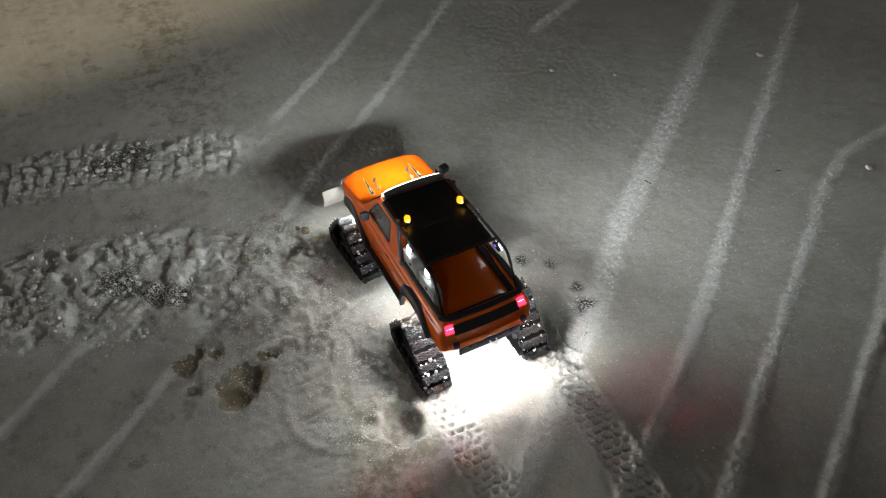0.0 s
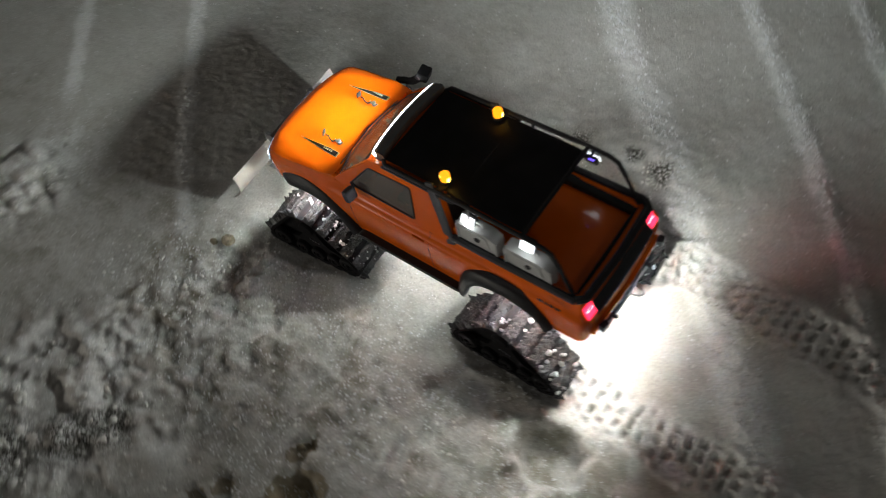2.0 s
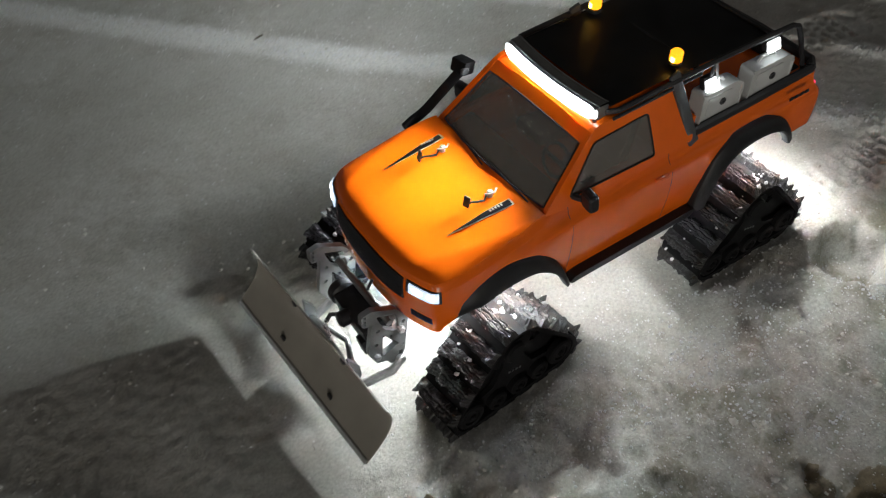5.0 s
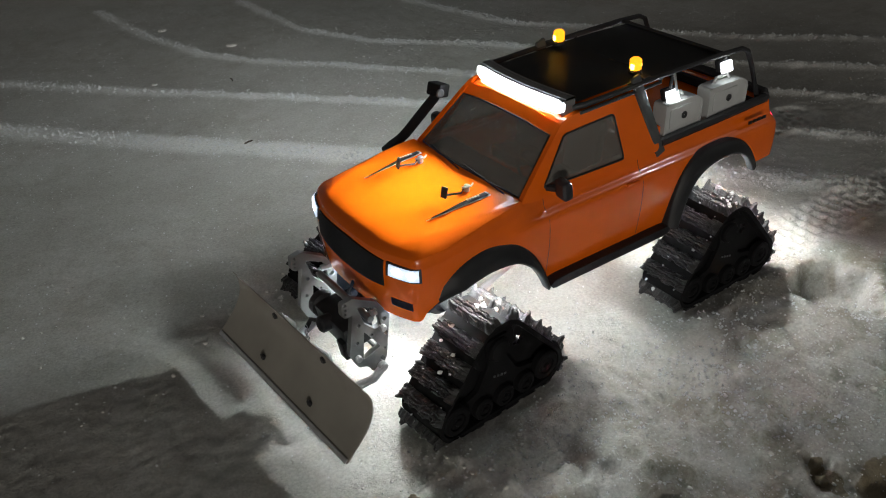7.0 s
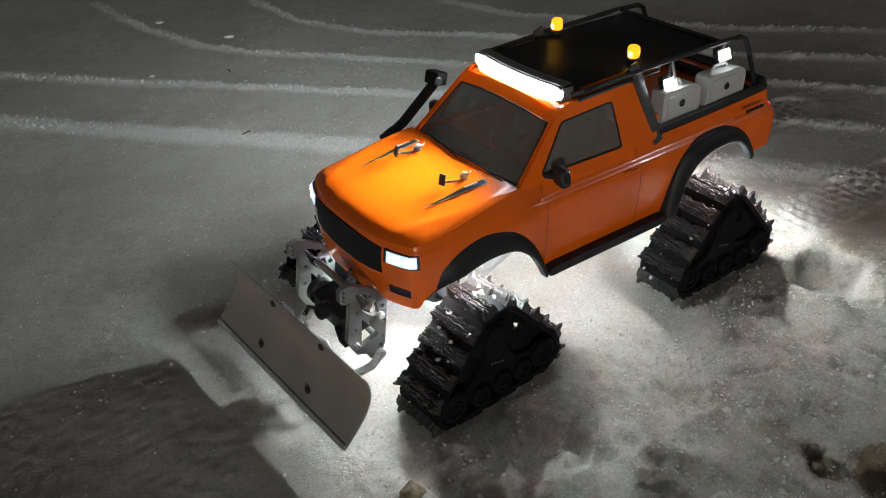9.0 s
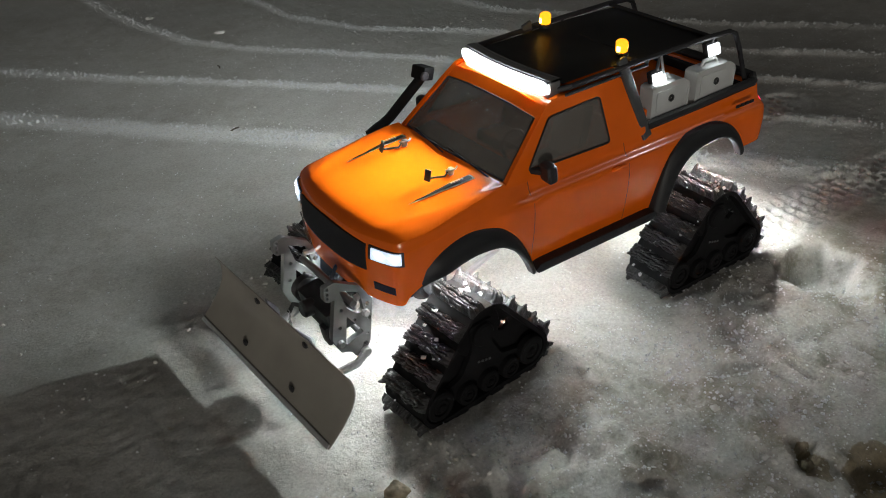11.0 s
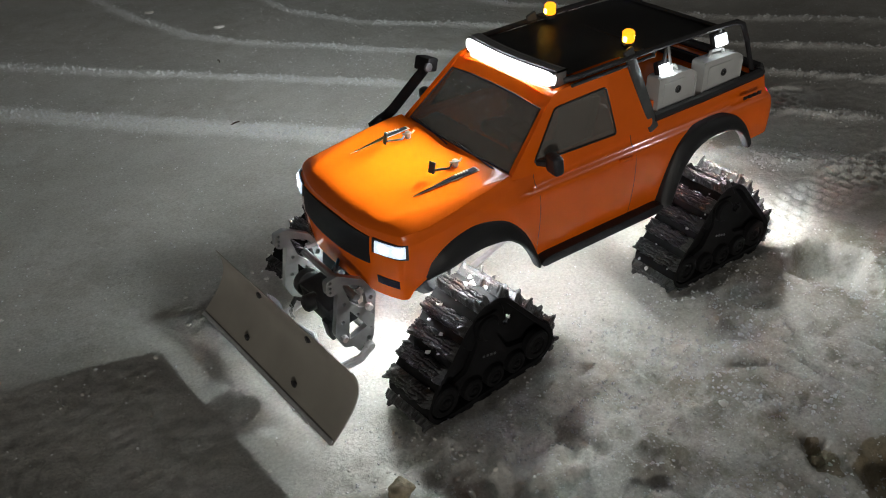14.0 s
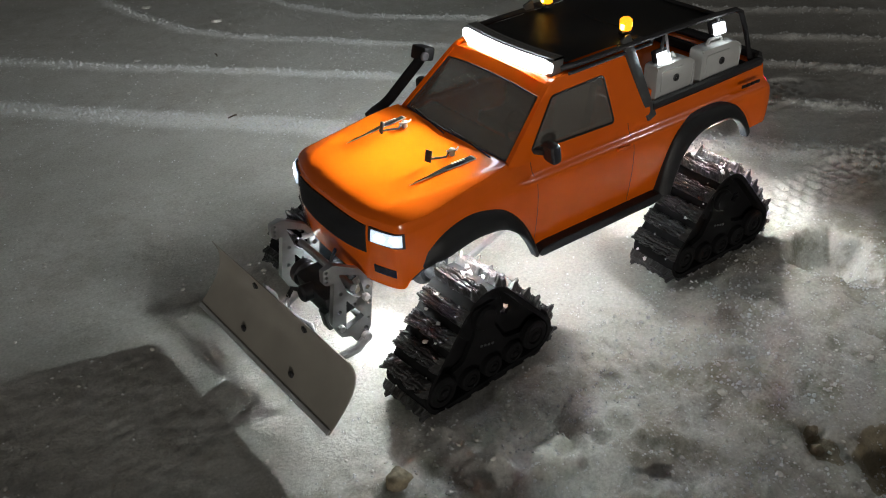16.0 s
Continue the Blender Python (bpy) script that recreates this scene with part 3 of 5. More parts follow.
SHOULDER = [(-2.6, 1.93), (-1.2, 1.90), (0.9, 1.885), (1.25, 1.855), (1.6, 1.80), (2.0, 1.74), (2.25, 1.71), (2.4, 1.695), (2.62, 1.685)]
BONNET = [(1.2, 1.93), (1.6, 1.905), (2.0, 1.86), (2.25, 1.832), (2.4, 1.812), (2.65, 1.77)]
CREST = [(1.2, 0.83), (1.6, 0.795), (2.0, 0.72), (2.35, 0.60), (2.6, 0.5)]


def nose(y):
    return 2.55 - 0.15 * (abs(y) / 0.82) ** 2.7


def plan():
    """Half the body's outline from the tail's middle round the left side to the nose."""
    pts = [(-2.47 + 0.03 * (y / 0.76) ** 2, y) for y in np.linspace(0, 0.76, 7)]
    pts += [(-2.32 - 0.12 * math.cos(a), 0.77 + 0.13 * math.sin(a)) for a in np.linspace(0.15, math.pi / 2, 5)]
    pts += [(x, 0.90 + 0.02 * min(max((x - 0.8) / 0.4, 0), 1)) for x in np.linspace(-2.25, 2.02, 120)]
    pts += [(2.03 + 0.372 * math.sin(a), 0.80 + 0.12 * math.cos(a)) for a in np.linspace(0.12, 1.36, 13)]
    pts += [(nose(y), y) for y in np.linspace(0.82, 0, 25)]
    return pts


PLAN = plan()
LEAN_IN = [(0.9, 0.05), (1.15, 0.015), (1.35, -0.005), (1.52, -0.010), (1.60, -0.004), (1.66, 0.006), (1.72, 0.018), (1.78, 0.030), (1.84, 0.045), (1.95, 0.065)]


def plan_at(i):
    """A point of the outline with the way out of it."""
    x, y = PLAN[i]
    a, b = PLAN[max(i - 1, 0)], PLAN[min(i + 1, len(PLAN) - 1)]
    dx, dy = b[0] - a[0], b[1] - a[1]
    n = math.hypot(dx, dy)
    ox, oy = -dy / n, dx / n
    if i == 0 or i == len(PLAN) - 1:
        ox, oy = (-1, 0) if i == 0 else (1, 0)
    return x, y, ox, oy


LEDGE = [(1.66, 0.0), (1.675, 0.004), (1.685, 0.010), (1.70, 0.021), (1.715, 0.035), (1.73, 0.047), (1.75, 0.057), (1.78, 0.064), (1.95, 0.06)]


def skin(i, z, out=0.0):
    """A point on the body's outer skin above the outline's point i."""
    x, y, ox, oy = plan_at(i)
    d = out - ramp(z, LEAN_IN) - ramp(z, LEDGE) * min(max((1.45 - x) / 0.5, 0), 1)
    return Vector((x + ox * d, max(y + oy * d, 0), z))


def hood(x, y):
    """The bonnet's height: a raised middle panel, a valley, a crest that runs in from the pillar to the headlight, and fenders that roll over to the sides."""
    edge, y = ramp(x, SHOULDER) - 0.004, abs(y)
    crest = ramp(x, CREST)
    front = max(nose(min(y, 0.82)) - x, 0)
    over = min(max((0.90 - y) / (0.90 - crest), 0), 1)
    roll = math.sqrt(1 - (1 - over) ** 2) if y > crest else 1.0
    lip = 1 - math.exp(-front / 0.055)
    half = 0.53 - 0.10 * max(0, x - 1.9)
    raised = 1 / (1 + math.exp((y - half) / 0.035)) / (1 + math.exp((x - 2.42 + 0.30 * y * y) / 0.035))
    ridge = math.exp(-(((y - crest) / 0.05) ** 2)) * min(1, front / 0.25)
    return edge + roll * lip * (ramp(x, BONNET) - edge - 0.024) + 0.009 * raised + 0.009 * ridge


def build_shell():
    bm = bmesh.new()
    cols = []
    for i in range(len(PLAN)):
        x, y, ox, oy = plan_at(i)
        low, top = ramp(x, BOTTOM), ramp(x, SHOULDER)
        col = [skin(i, low + 0.01, -0.06)] + [skin(i, low + (top - 0.03 - low) * k) for k in (0, 0.06, 0.15)]
        knee = min(1.60, low + 0.7 * (top - 0.03 - low))
        levels = [low + (knee - low) * k for k in (0.35, 0.6, 0.8, 1.0)]
        rest = [(z - 1.60) / 0.255 for z in (1.64, 1.665, 1.68, 1.69, 1.70, 1.708, 1.716, 1.726, 1.74, 1.77, 1.81, 1.855)]
        levels += [knee + (top - 0.03 - knee) * k / rest[-1] for k in rest]
        levels = [z for z in levels if z > low + 0.16 * (top - 0.03 - low)]
        col += [skin(i, z) for z in levels[-16:]]
        col += [col[-1].copy() for _ in range(20 - len(col))]
        rim = skin(i, top - 0.03)
        if x > 1.22:
            a = rim - Vector((ox, oy, 0)) * 0.02
            for k in (1.0, 0.985, 0.96, 0.93, 0.90, 0.865, 0.83, 0.79, 0.75, 0.71, 0.67, 0.63, 0.60, 0.57, 0.54, 0.48, 0.38, 0.26, 0.12, 0.0):
                yy = max(a.y, 0) * k
                col.append(Vector((a.x, yy, hood(a.x, yy) if k < 1 else top - 0.004)))
        else:
            floor = 1.80 if x < -0.57 else 1.45
            for d, z in ((0.015, top - 0.004), (0.05, top), (0.10, top), (0.115, top - 0.02), (0.12, floor + 0.02), (0.14, floor)):
                q = rim - Vector((ox, oy, 0)) * d
                col.append(Vector((max(q.x, -2.33) if d > 0.1 else q.x, max(q.y, 0), z)))
            q = col[-1]
            col += [Vector((q.x, q.y * k, floor)) for k in np.linspace(0.93, 0.0, 14)]
        cols.append(col)
    for mirror in (1, -1):
        grid = [[bm.verts.new((v.x, v.y * mirror, v.z)) for v in col] for col in cols]
        for a, b in zip(grid, grid[1:]):
            for k in range(len(a) - 1):
                bm.faces.new((a[k], b[k], b[k + 1], a[k + 1]))
    bmesh.ops.remove_doubles(bm, verts=bm.verts, dist=0.0015)
    bmesh.ops.dissolve_degenerate(bm, edges=bm.edges, dist=0.0005)
    return part("body_shell", bm, ORANGE, truck, "glossy orange painted pickup body shell", 40)


build_shell()


def panel(i0, i1, z0, z1, out, side=1, corner=0.0, thick=0.03, rows=3):
    """A thin piece that follows the body's skin between two points of the outline and two heights; z0 and z1 may be functions of 0..1."""
    bm = bmesh.new()
    idx = list(range(i0, i1 + 1))
    layers = []
    for o in (out, out - thick):
        grid = []
        for n, i in enumerate(idx):
            u = n / max(len(idx) - 1, 1)
            lo = z0(u) if callable(z0) else z0
            hi = z1(u) if callable(z1) else z1
            if corner:
                c = max(0, corner - min(u, 1 - u)) / corner
                squeeze = (1 - math.sqrt(max(0, 1 - c * c))) * min(0.5, 0.03 / max(hi - lo, 1e-6) * 1.6)
                lo, hi = lo + (hi - lo) * squeeze, hi - (hi - lo) * squeeze
            grid.append([skin(i, lo + (hi - lo) * k / rows, o) for k in range(rows + 1)])
        layers.append([[bm.verts.new((v.x, v.y * side, v.z)) for v in col] for col in grid])
    f, b = layers
    n, r = len(idx), rows + 1
    for a in range(n - 1):
        for k in range(r - 1):
            bm.faces.new((f[a][k], f[a + 1][k], f[a + 1][k + 1], f[a][k + 1]))
            bm.faces.new((b[a][k], b[a][k + 1], b[a + 1][k + 1], b[a + 1][k]))
        bm.faces.new((f[a][0], b[a][0], b[a + 1][0], f[a + 1][0]))
        bm.faces.new((f[a][-1], f[a + 1][-1], b[a + 1][-1], b[a][-1]))
    for a in (0, n - 1):
        for k in range(r - 1):
            bm.faces.new((f[a][k], f[a][k + 1], b[a][k + 1], b[a][k]))
    return bm


def nearest_plan(x=None, y=None, front=True):
    """The outline's point nearest an x on the side, or a y on the nose or tail."""
    if y is None:
        return min((i for i in range(12, 132)), key=lambda i: abs(PLAN[i][0] - x))
    some = range(len(PLAN) - 25, len(PLAN)) if front else range(0, 12)
    return min(some, key=lambda i: abs(PLAN[i][1] - y))


LAST = len(PLAN) - 1
for side in (1, -1):
    # grille halves meet in the middle; headlight; fog pocket; lower lip
    part("grille", panel(nearest_plan(y=0.555), LAST, lambda u: 1.415 - 0.03 * math.sin(u * 1.57), lambda u: 1.664 + 0.012 * math.sin(u * 1.57), 0.010, side), GRILLE, truck, "black front grille insert")
    light = part("headlight", panel(nearest_plan(y=0.82) - 5, nearest_plan(y=0.58), 1.545, 1.672, 0.010, side, rows=2), BLACK, truck, "lit white headlight in a dark housing")
    part("lens", panel(nearest_plan(y=0.82) - 4, nearest_plan(y=0.61), lambda u: 1.568 - 0.010 * u, lambda u: 1.665 - 0.006 * u, 0.022, side, rows=2), LED_SOFT, light, "glowing white lens")
    a, b = nearest_plan(y=0.82) - 3, nearest_plan(y=0.64)
    part("bulb", panel(a, (a + b) // 2, 1.595, 1.652, 0.027, side, 0.4, 0.01, rows=2), LED_CORE, light, "dazzling white bulb")
    part("bulb", panel((a + b) // 2 + 1, b, 1.590, 1.648, 0.027, side, 0.4, 0.01, rows=2), LED_CORE, light, "dazzling white bulb")
    part("fog_pocket", panel(nearest_plan(y=0.82), nearest_plan(y=0.62), 1.245, 1.322, 0.008, side, 0.0, 0.02), GRILLE, truck, "dark fog lamp pocket")
    # sill
    part("side_sill", panel(nearest_plan(x=-0.70), nearest_plan(x=0.96), 0.90, 1.01, 0.10, side, 0.06, thick=0.16), GRILLE, truck, "black plastic side sill")
    # tail lamps, rear bumper
    part("tail_light", panel(nearest_plan(y=0.64, front=False), nearest_plan(y=0.76, front=False) + 1, 1.69, 1.82, 0.016, side, rows=2), RED_LENS, truck, "glowing red tail light")
    part("tail_bulb", panel(nearest_plan(y=0.66, front=False), nearest_plan(y=0.73, front=False), 1.725, 1.785, 0.021, side, 0.4, 0.01, rows=2), RED_CORE, truck, "hot pink-white tail bulb")
    part("tailgate_panel", panel(0, nearest_plan(y=0.64, front=False), 1.63, 1.79, 0.010, side, thick=0.02), BLACK, truck, "black strip across the tailgate")
    part("rear_bumper", panel(0, nearest_plan(y=0.76, front=False), 1.30, 1.45, 0.05, side, 0.2, thick=0.08), ORANGE, truck, "orange rear bumper skirt")
    bm = bmesh.new()
    box(bm, (-2.56, 0.40 * side, 1.30), (0.07, 0.05, 0.06), bevel=0.02)
    part("bumper_bracket", bm, BLACK, truck)
    bm = bmesh.new()
    box(bm, (-2.550, 0.66 * side, 1.48), (0.09, 0.12, 0.10), (0, 0, -12 * side), 0.025)
    part("bumper_end", bm, BLACK, truck, "black rear bumper end cap")


FLARES = {
    "front_flare": (
        [(2.35, 1.19), (2.30, 1.30), (2.19, 1.45), (1.96, 1.60), (1.67, 1.655), (1.34, 1.575), (1.13, 1.37), (1.02, 1.17), (0.94, 0.97)],
        [(2.24, 1.19), (2.19, 1.27), (2.06, 1.33), (1.88, 1.39), (1.66, 1.43), (1.38, 1.405), (1.18, 1.26), (1.07, 1.10), (1.00, 0.95)],
    ),
    "rear_flare": (
        [(-0.67, 0.97), (-0.70, 1.20), (-0.75, 1.40), (-0.84, 1.58), (-1.00, 1.69), (-1.27, 1.73), (-1.55, 1.725), (-1.76, 1.65), (-1.92, 1.50), (-2.04, 1.30)],
        [(-0.80, 0.97), (-0.85, 1.14), (-0.91, 1.31), (-1.02, 1.46), (-1.17, 1.54), (-1.35, 1.57), (-1.56, 1.56), (-1.74, 1.50), (-1.87, 1.38), (-1.94, 1.24)],
    ),
}


def smooth_line(points, n=40):
    """n even steps along a bent line, its corners softened."""
    runs = np.r_[0, np.cumsum([math.dist(a, b) for a, b in zip(points, points[1:])])]
    at = np.linspace(0, runs[-1], n)
    xs, zs = np.interp(at, runs, [p[0] for p in points]), np.interp(at, runs, [p[1] for p in points])
    for _ in range(6):
        xs[1:-1], zs[1:-1] = (xs[:-2] + 2 * xs[1:-1] + xs[2:]) / 4, (zs[:-2] + 2 * zs[1:-1] + zs[2:]) / 4
    return list(zip(xs, zs))


def build_flare(name, side):
    """A broad black wheel-arch flare that stands proud of the side and turns in under the arch."""
    bm = bmesh.new()
    grid = []
    for (ox, oz), (ix, iz) in zip(*(smooth_line(line) for line in FLARES[name])):
        # the front end follows the corner of the bumper
        base = 0.91 - (0.9 * (ox - 2.06) ** 1.5 if ox > 2.06 else 0)
        row = []
        for k, out in ((0.0, -0.05), (0.0, 0.018), (0.08, 0.040), (0.45, 0.075), (0.82, 0.088), (0.96, 0.078), (1.0, 0.055), (0.99, 0.0)):
            row.append(bm.verts.new((ox + (ix - ox) * k, (base + out) * side, oz + (iz - oz) * k)))
        grid.append(row)
    for a, b in zip(grid, grid[1:]):
        for k in range(len(a) - 1):
            bm.faces.new((a[k], b[k], b[k + 1], a[k + 1]))
    for r in (grid[0], grid[-1]):
        bm.faces.new(r)
    part(name, bm, FLARE, truck, "black plastic wheel-arch flare")


for side in (1, -1):
    build_flare("front_flare", side)
    build_flare("rear_flare", side)

# cab frame: windscreen, side and rear frames, roof


def ring_panel(bm, outer, inner, normal, thick):
    n = Vector(normal).normalized() * thick
    vo, vi = [bm.verts.new(p) for p in outer], [bm.verts.new(p) for p in inner]
    wo, wi = [bm.verts.new(Vector(p) - n) for p in outer], [bm.verts.new(Vector(p) - n) for p in inner]
    k = len(outer)
    for a in range(k):
        b = (a + 1) % k
        bm.faces.new((vo[a], vo[b], vi[b], vi[a]))
        bm.faces.new((wo[b], wo[a], wi[a], wi[b]))
        bm.faces.new((vo[b], vo[a], wo[a], wo[b]))
        bm.faces.new((vi[a], vi[b], wi[b], wi[a]))


def cab_y(z):
    return 0.815 - 0.245 * (z - 1.88)


def build_cab():
    bm = bmesh.new()
    for side in (1, -1):
        outer = rounded([(1.25, 1.845), (0.70, 2.385), (0.60, 2.465), (-0.22, 2.49), (-0.35, 2.40), (-0.585, 1.85)], 0.10)
        inner = rounded([(0.95, 1.925), (0.64, 2.335), (0.005, 2.36), (-0.075, 1.905)], 0.04)
        wall = bmesh.new()
        plate(wall, outer, 0.05, [list(reversed(inner))])
        for v in wall.verts:
            v.co.y = (v.co.y * side - 0.025 + cab_y(v.co.z)) * side
        made = bpy.data.meshes.new("cab_side")
        wall.to_mesh(made)
        wall.free()
        bm.from_mesh(made)
        bpy.data.meshes.remove(made)
    # windscreen frame
    outer = [(1.25, 0.825, 1.845), (1.32, 0.4, 1.885), (1.35, 0, 1.90), (1.32, -0.4, 1.885), (1.25, -0.825, 1.845), (0.655, -0.685, 2.42), (0.665, -0.35, 2.455), (0.67, 0, 2.465), (0.665, 0.35, 2.455), (0.655, 0.685, 2.42)]
    inner = [(1.175, 0.755, 1.885), (1.25, 0.37, 1.925), (1.275, 0, 1.94), (1.25, -0.37, 1.925), (1.175, -0.755, 1.885), (0.735, -0.635, 2.325), (0.75, -0.32, 2.36), (0.755, 0, 2.37), (0.75, 0.32, 2.36), (0.735, 0.635, 2.325)]
    ring_panel(bm, outer, inner, (0.72, 0, 0.69), 0.045)
    # rear frame
    outer = [(-0.585, 0.80, 1.87), (-0.585, -0.80, 1.87), (-0.33, -0.68, 2.47), (-0.33, 0.68, 2.47)]
    inner = [(-0.555, 0.66, 1.96), (-0.555, -0.66, 1.96), (-0.40, -0.58, 2.36), (-0.40, 0.58, 2.36)]
    ring_panel(bm, outer, inner, (-0.9, 0, 0.35), 0.045)
    # roof skin
    xs, ys = np.linspace(-0.33, 0.668, 10), np.linspace(-1, 1, 11)
    for drop in (0.0, -0.05):
        g = [[bm.verts.new((x, y * (0.672 + (0.01 if drop else 0)), 2.49 + 0.03 * (1 - y * y) - 0.06 * max(0, (abs(y) - 0.8) / 0.2) - 0.05 * max(0, (x - 0.45) / 0.2) ** 2 + drop)) for y in ys] for x in xs]
        for a, b in zip(g, g[1:]):
            for k in range(len(ys) - 1):
                bm.faces.new((a[k], b[k], b[k + 1], a[k + 1]))
    return part("cab_frame", bm, ORANGE, truck, "orange cab pillars and roof", 40)


build_cab()


def pane(name, corners, parent, label, mat=GLASS, thick=0.012):
    bm = bmesh.new()
    pts = [Vector(p) for p in corners]
    n = (pts[1] - pts[0]).cross(pts[-1] - pts[0]).normalized() * thick
    a, b = [bm.verts.new(p) for p in pts], [bm.verts.new(p - n) for p in pts]
    bm.faces.new(a)
    bm.faces.new(list(reversed(b)))
    for k in range(len(pts)):
        bm.faces.new((a[k], b[k], b[(k + 1) % len(pts)], a[(k + 1) % len(pts)]))
    return part(name, bm, mat, parent, label, 0)


bm = bmesh.new()
sheet = []
for off in (0.0, -0.012):
    g = []
    for u in np.linspace(0, 1, 9):
        half = 0.79 + (0.665 - 0.79) * u
        g.append([bm.verts.new((1.19 + (0.715 - 1.19) * u + (0.085 - 0.06 * u) * (1 - v * v) + off, half * v, 1.865 + (2.335 - 1.865) * u + (0.05 - 0.01 * u) * (1 - v * v) + off)) for v in np.linspace(-1, 1, 13)])
    for a, b in zip(g, g[1:]):
        for k in range(12):
            bm.faces.new((a[k], a[k + 1], b[k + 1], b[k]) if off == 0 else (a[k], b[k], b[k + 1], a[k + 1]))
    sheet.append(g)
f, r = sheet
for a in range(8):
    for k in (0, 12):
        bm.faces.new((f[a][k], f[a + 1][k], r[a + 1][k], r[a][k]))
for k in range(12):
    for a in (0, 8):
        bm.faces.new((f[a][k], r[a][k], r[a][k + 1], f[a][k + 1]))
part("windscreen", bm, GLASS, truck, "smoked clear windscreen", 60)
for side in (1, -1):
    pane("side_window", [(x, (cab_y(z) - 0.02) * side, z) for x, z in ((1.02, 1.90), (0.66, 2.37), (0.03, 2.39), (-0.11, 1.88))], truck, "smoked side window")
bm = bmesh.new()
tube(bm, [(1.172, 0.750, 1.893), (1.25, 0.37, 1.932), (1.275, 0, 1.946), (1.25, -0.37, 1.932), (1.172, -0.750, 1.893), (0.74, -0.632, 2.328), (0.755, -0.32, 2.362), (0.76, 0, 2.372), (0.755, 0.32, 2.362), (0.74, 0.632, 2.328)], 0.008, 6, True)
part("window_seal", bm, FLARE, truck, "thin black windscreen rubber")
for side in (1, -1):
    bm = bmesh.new()
    tube(bm, [(x, (cab_y(z) + 0.003) * side, z) for x, z in rounded([(0.945, 1.93), (0.637, 2.33), (0.01, 2.355), (-0.068, 1.91)], 0.04)], 0.009, 6, True)
    part("window_seal", bm, FLARE, truck, "thin black window rubber")
pane("rear_window", [(-0.535, 0.70, 1.93), (-0.535, -0.70, 1.93), (-0.375, -0.61, 2.39), (-0.375, 0.61, 2.39)], truck, "dark rear window", SATIN)

# cab interior
bm = bmesh.new()
box(bm, (1.02, 0, 1.80), (0.30, 1.40, 0.16), (0, 14, 0), 0.05)
part("dashboard", bm, TRIM, truck, "dark dashboard behind the windscreen")
for side in (1, -1):
    bm = bmesh.new()
    box(bm, (0.25, 0.36 * side, 1.62), (0.42, 0.42, 0.14), (0, -6, 0), 0.05)
    box(bm, (0.02, 0.36 * side, 1.92), (0.13, 0.42, 0.60), (0, -10, 0), 0.05)
    box(bm, (-0.03, 0.36 * side, 2.24), (0.09, 0.22, 0.13), (0, -10, 0), 0.03)
    part("seat", bm, TRIM, truck, "dark cab seat")
bm = bmesh.new()
tube(bm, [(0.72 - 0.05 * math.cos(a), 0.36 + 0.16 * math.sin(a), 1.93 + 0.15 * math.cos(a)) for a in np.linspace(0, math.tau, 20)[:-1]], 0.018, 8, True)
box(bm, (0.72, 0.36, 1.93), (0.03, 0.30, 0.04), (0, -18, 0), 0.01)
part("steering_wheel", bm, BLACK, truck)

# wipers
for y0, y1 in ((0.62, 0.05), (0.02, -0.55)):
    bm = bmesh.new()
    tube(bm, [(1.30 - 0.08 * abs(y0), y0, 1.925 - 0.03 * abs(y0)), (1.255 - 0.07 * abs(y1), y1, 1.965 - 0.03 * abs(y1))], 0.008, 6)
    part("wiper", bm, GRILLE, truck)

# door lines, handles, badges
for side in (1, -1):
    i0, i1 = nearest_plan(x=-0.26), nearest_plan(x=0.93)
    for i in (i0, i1):
        bm = bmesh.new()
        tube(bm, [tuple(Vector((1, side, 1)) * skin(i, z, 0.0)) for z in np.linspace(1.02, 1.86, 9)], 0.0028, 5)
        part("door_gap", bm, BLACK, truck, "dark door shut line")
    bm = bmesh.new()
    box(bm, (-0.13, 0.905 * side, 1.66), (0.17, 0.03, 0.035), (0, -4, 0), 0.012)
    part("door_handle", bm, ORANGE, truck)
    for x, z, w in ((0.99, 1.40, 0.16), (-1.98, 1.80, 0.30)):
        bm = bmesh.new()
        for k in range(4):
            box(bm, (x + (k - 1.5) * w / 4, 0.902 * side, z), (w / 5, 0.012, 0.035), (0, -3, 0), 0.003)
        part("badge", bm, DECAL_DARK if x < 0 else DECAL, truck, "small badge of plain bars")
    # mirrors
    bm = bmesh.new()
    tube(bm, [(0.90, 0.79 * side, 1.92), (0.86, 0.88 * side, 1.93)], 0.03, 8)
    box(bm, (0.83, 0.945 * side, 1.945), (0.11, 0.17, 0.19), (0, 8, -8 * side), 0.05, 3)
    part("wing_mirror", bm, BLACK, truck, "black wing mirror")

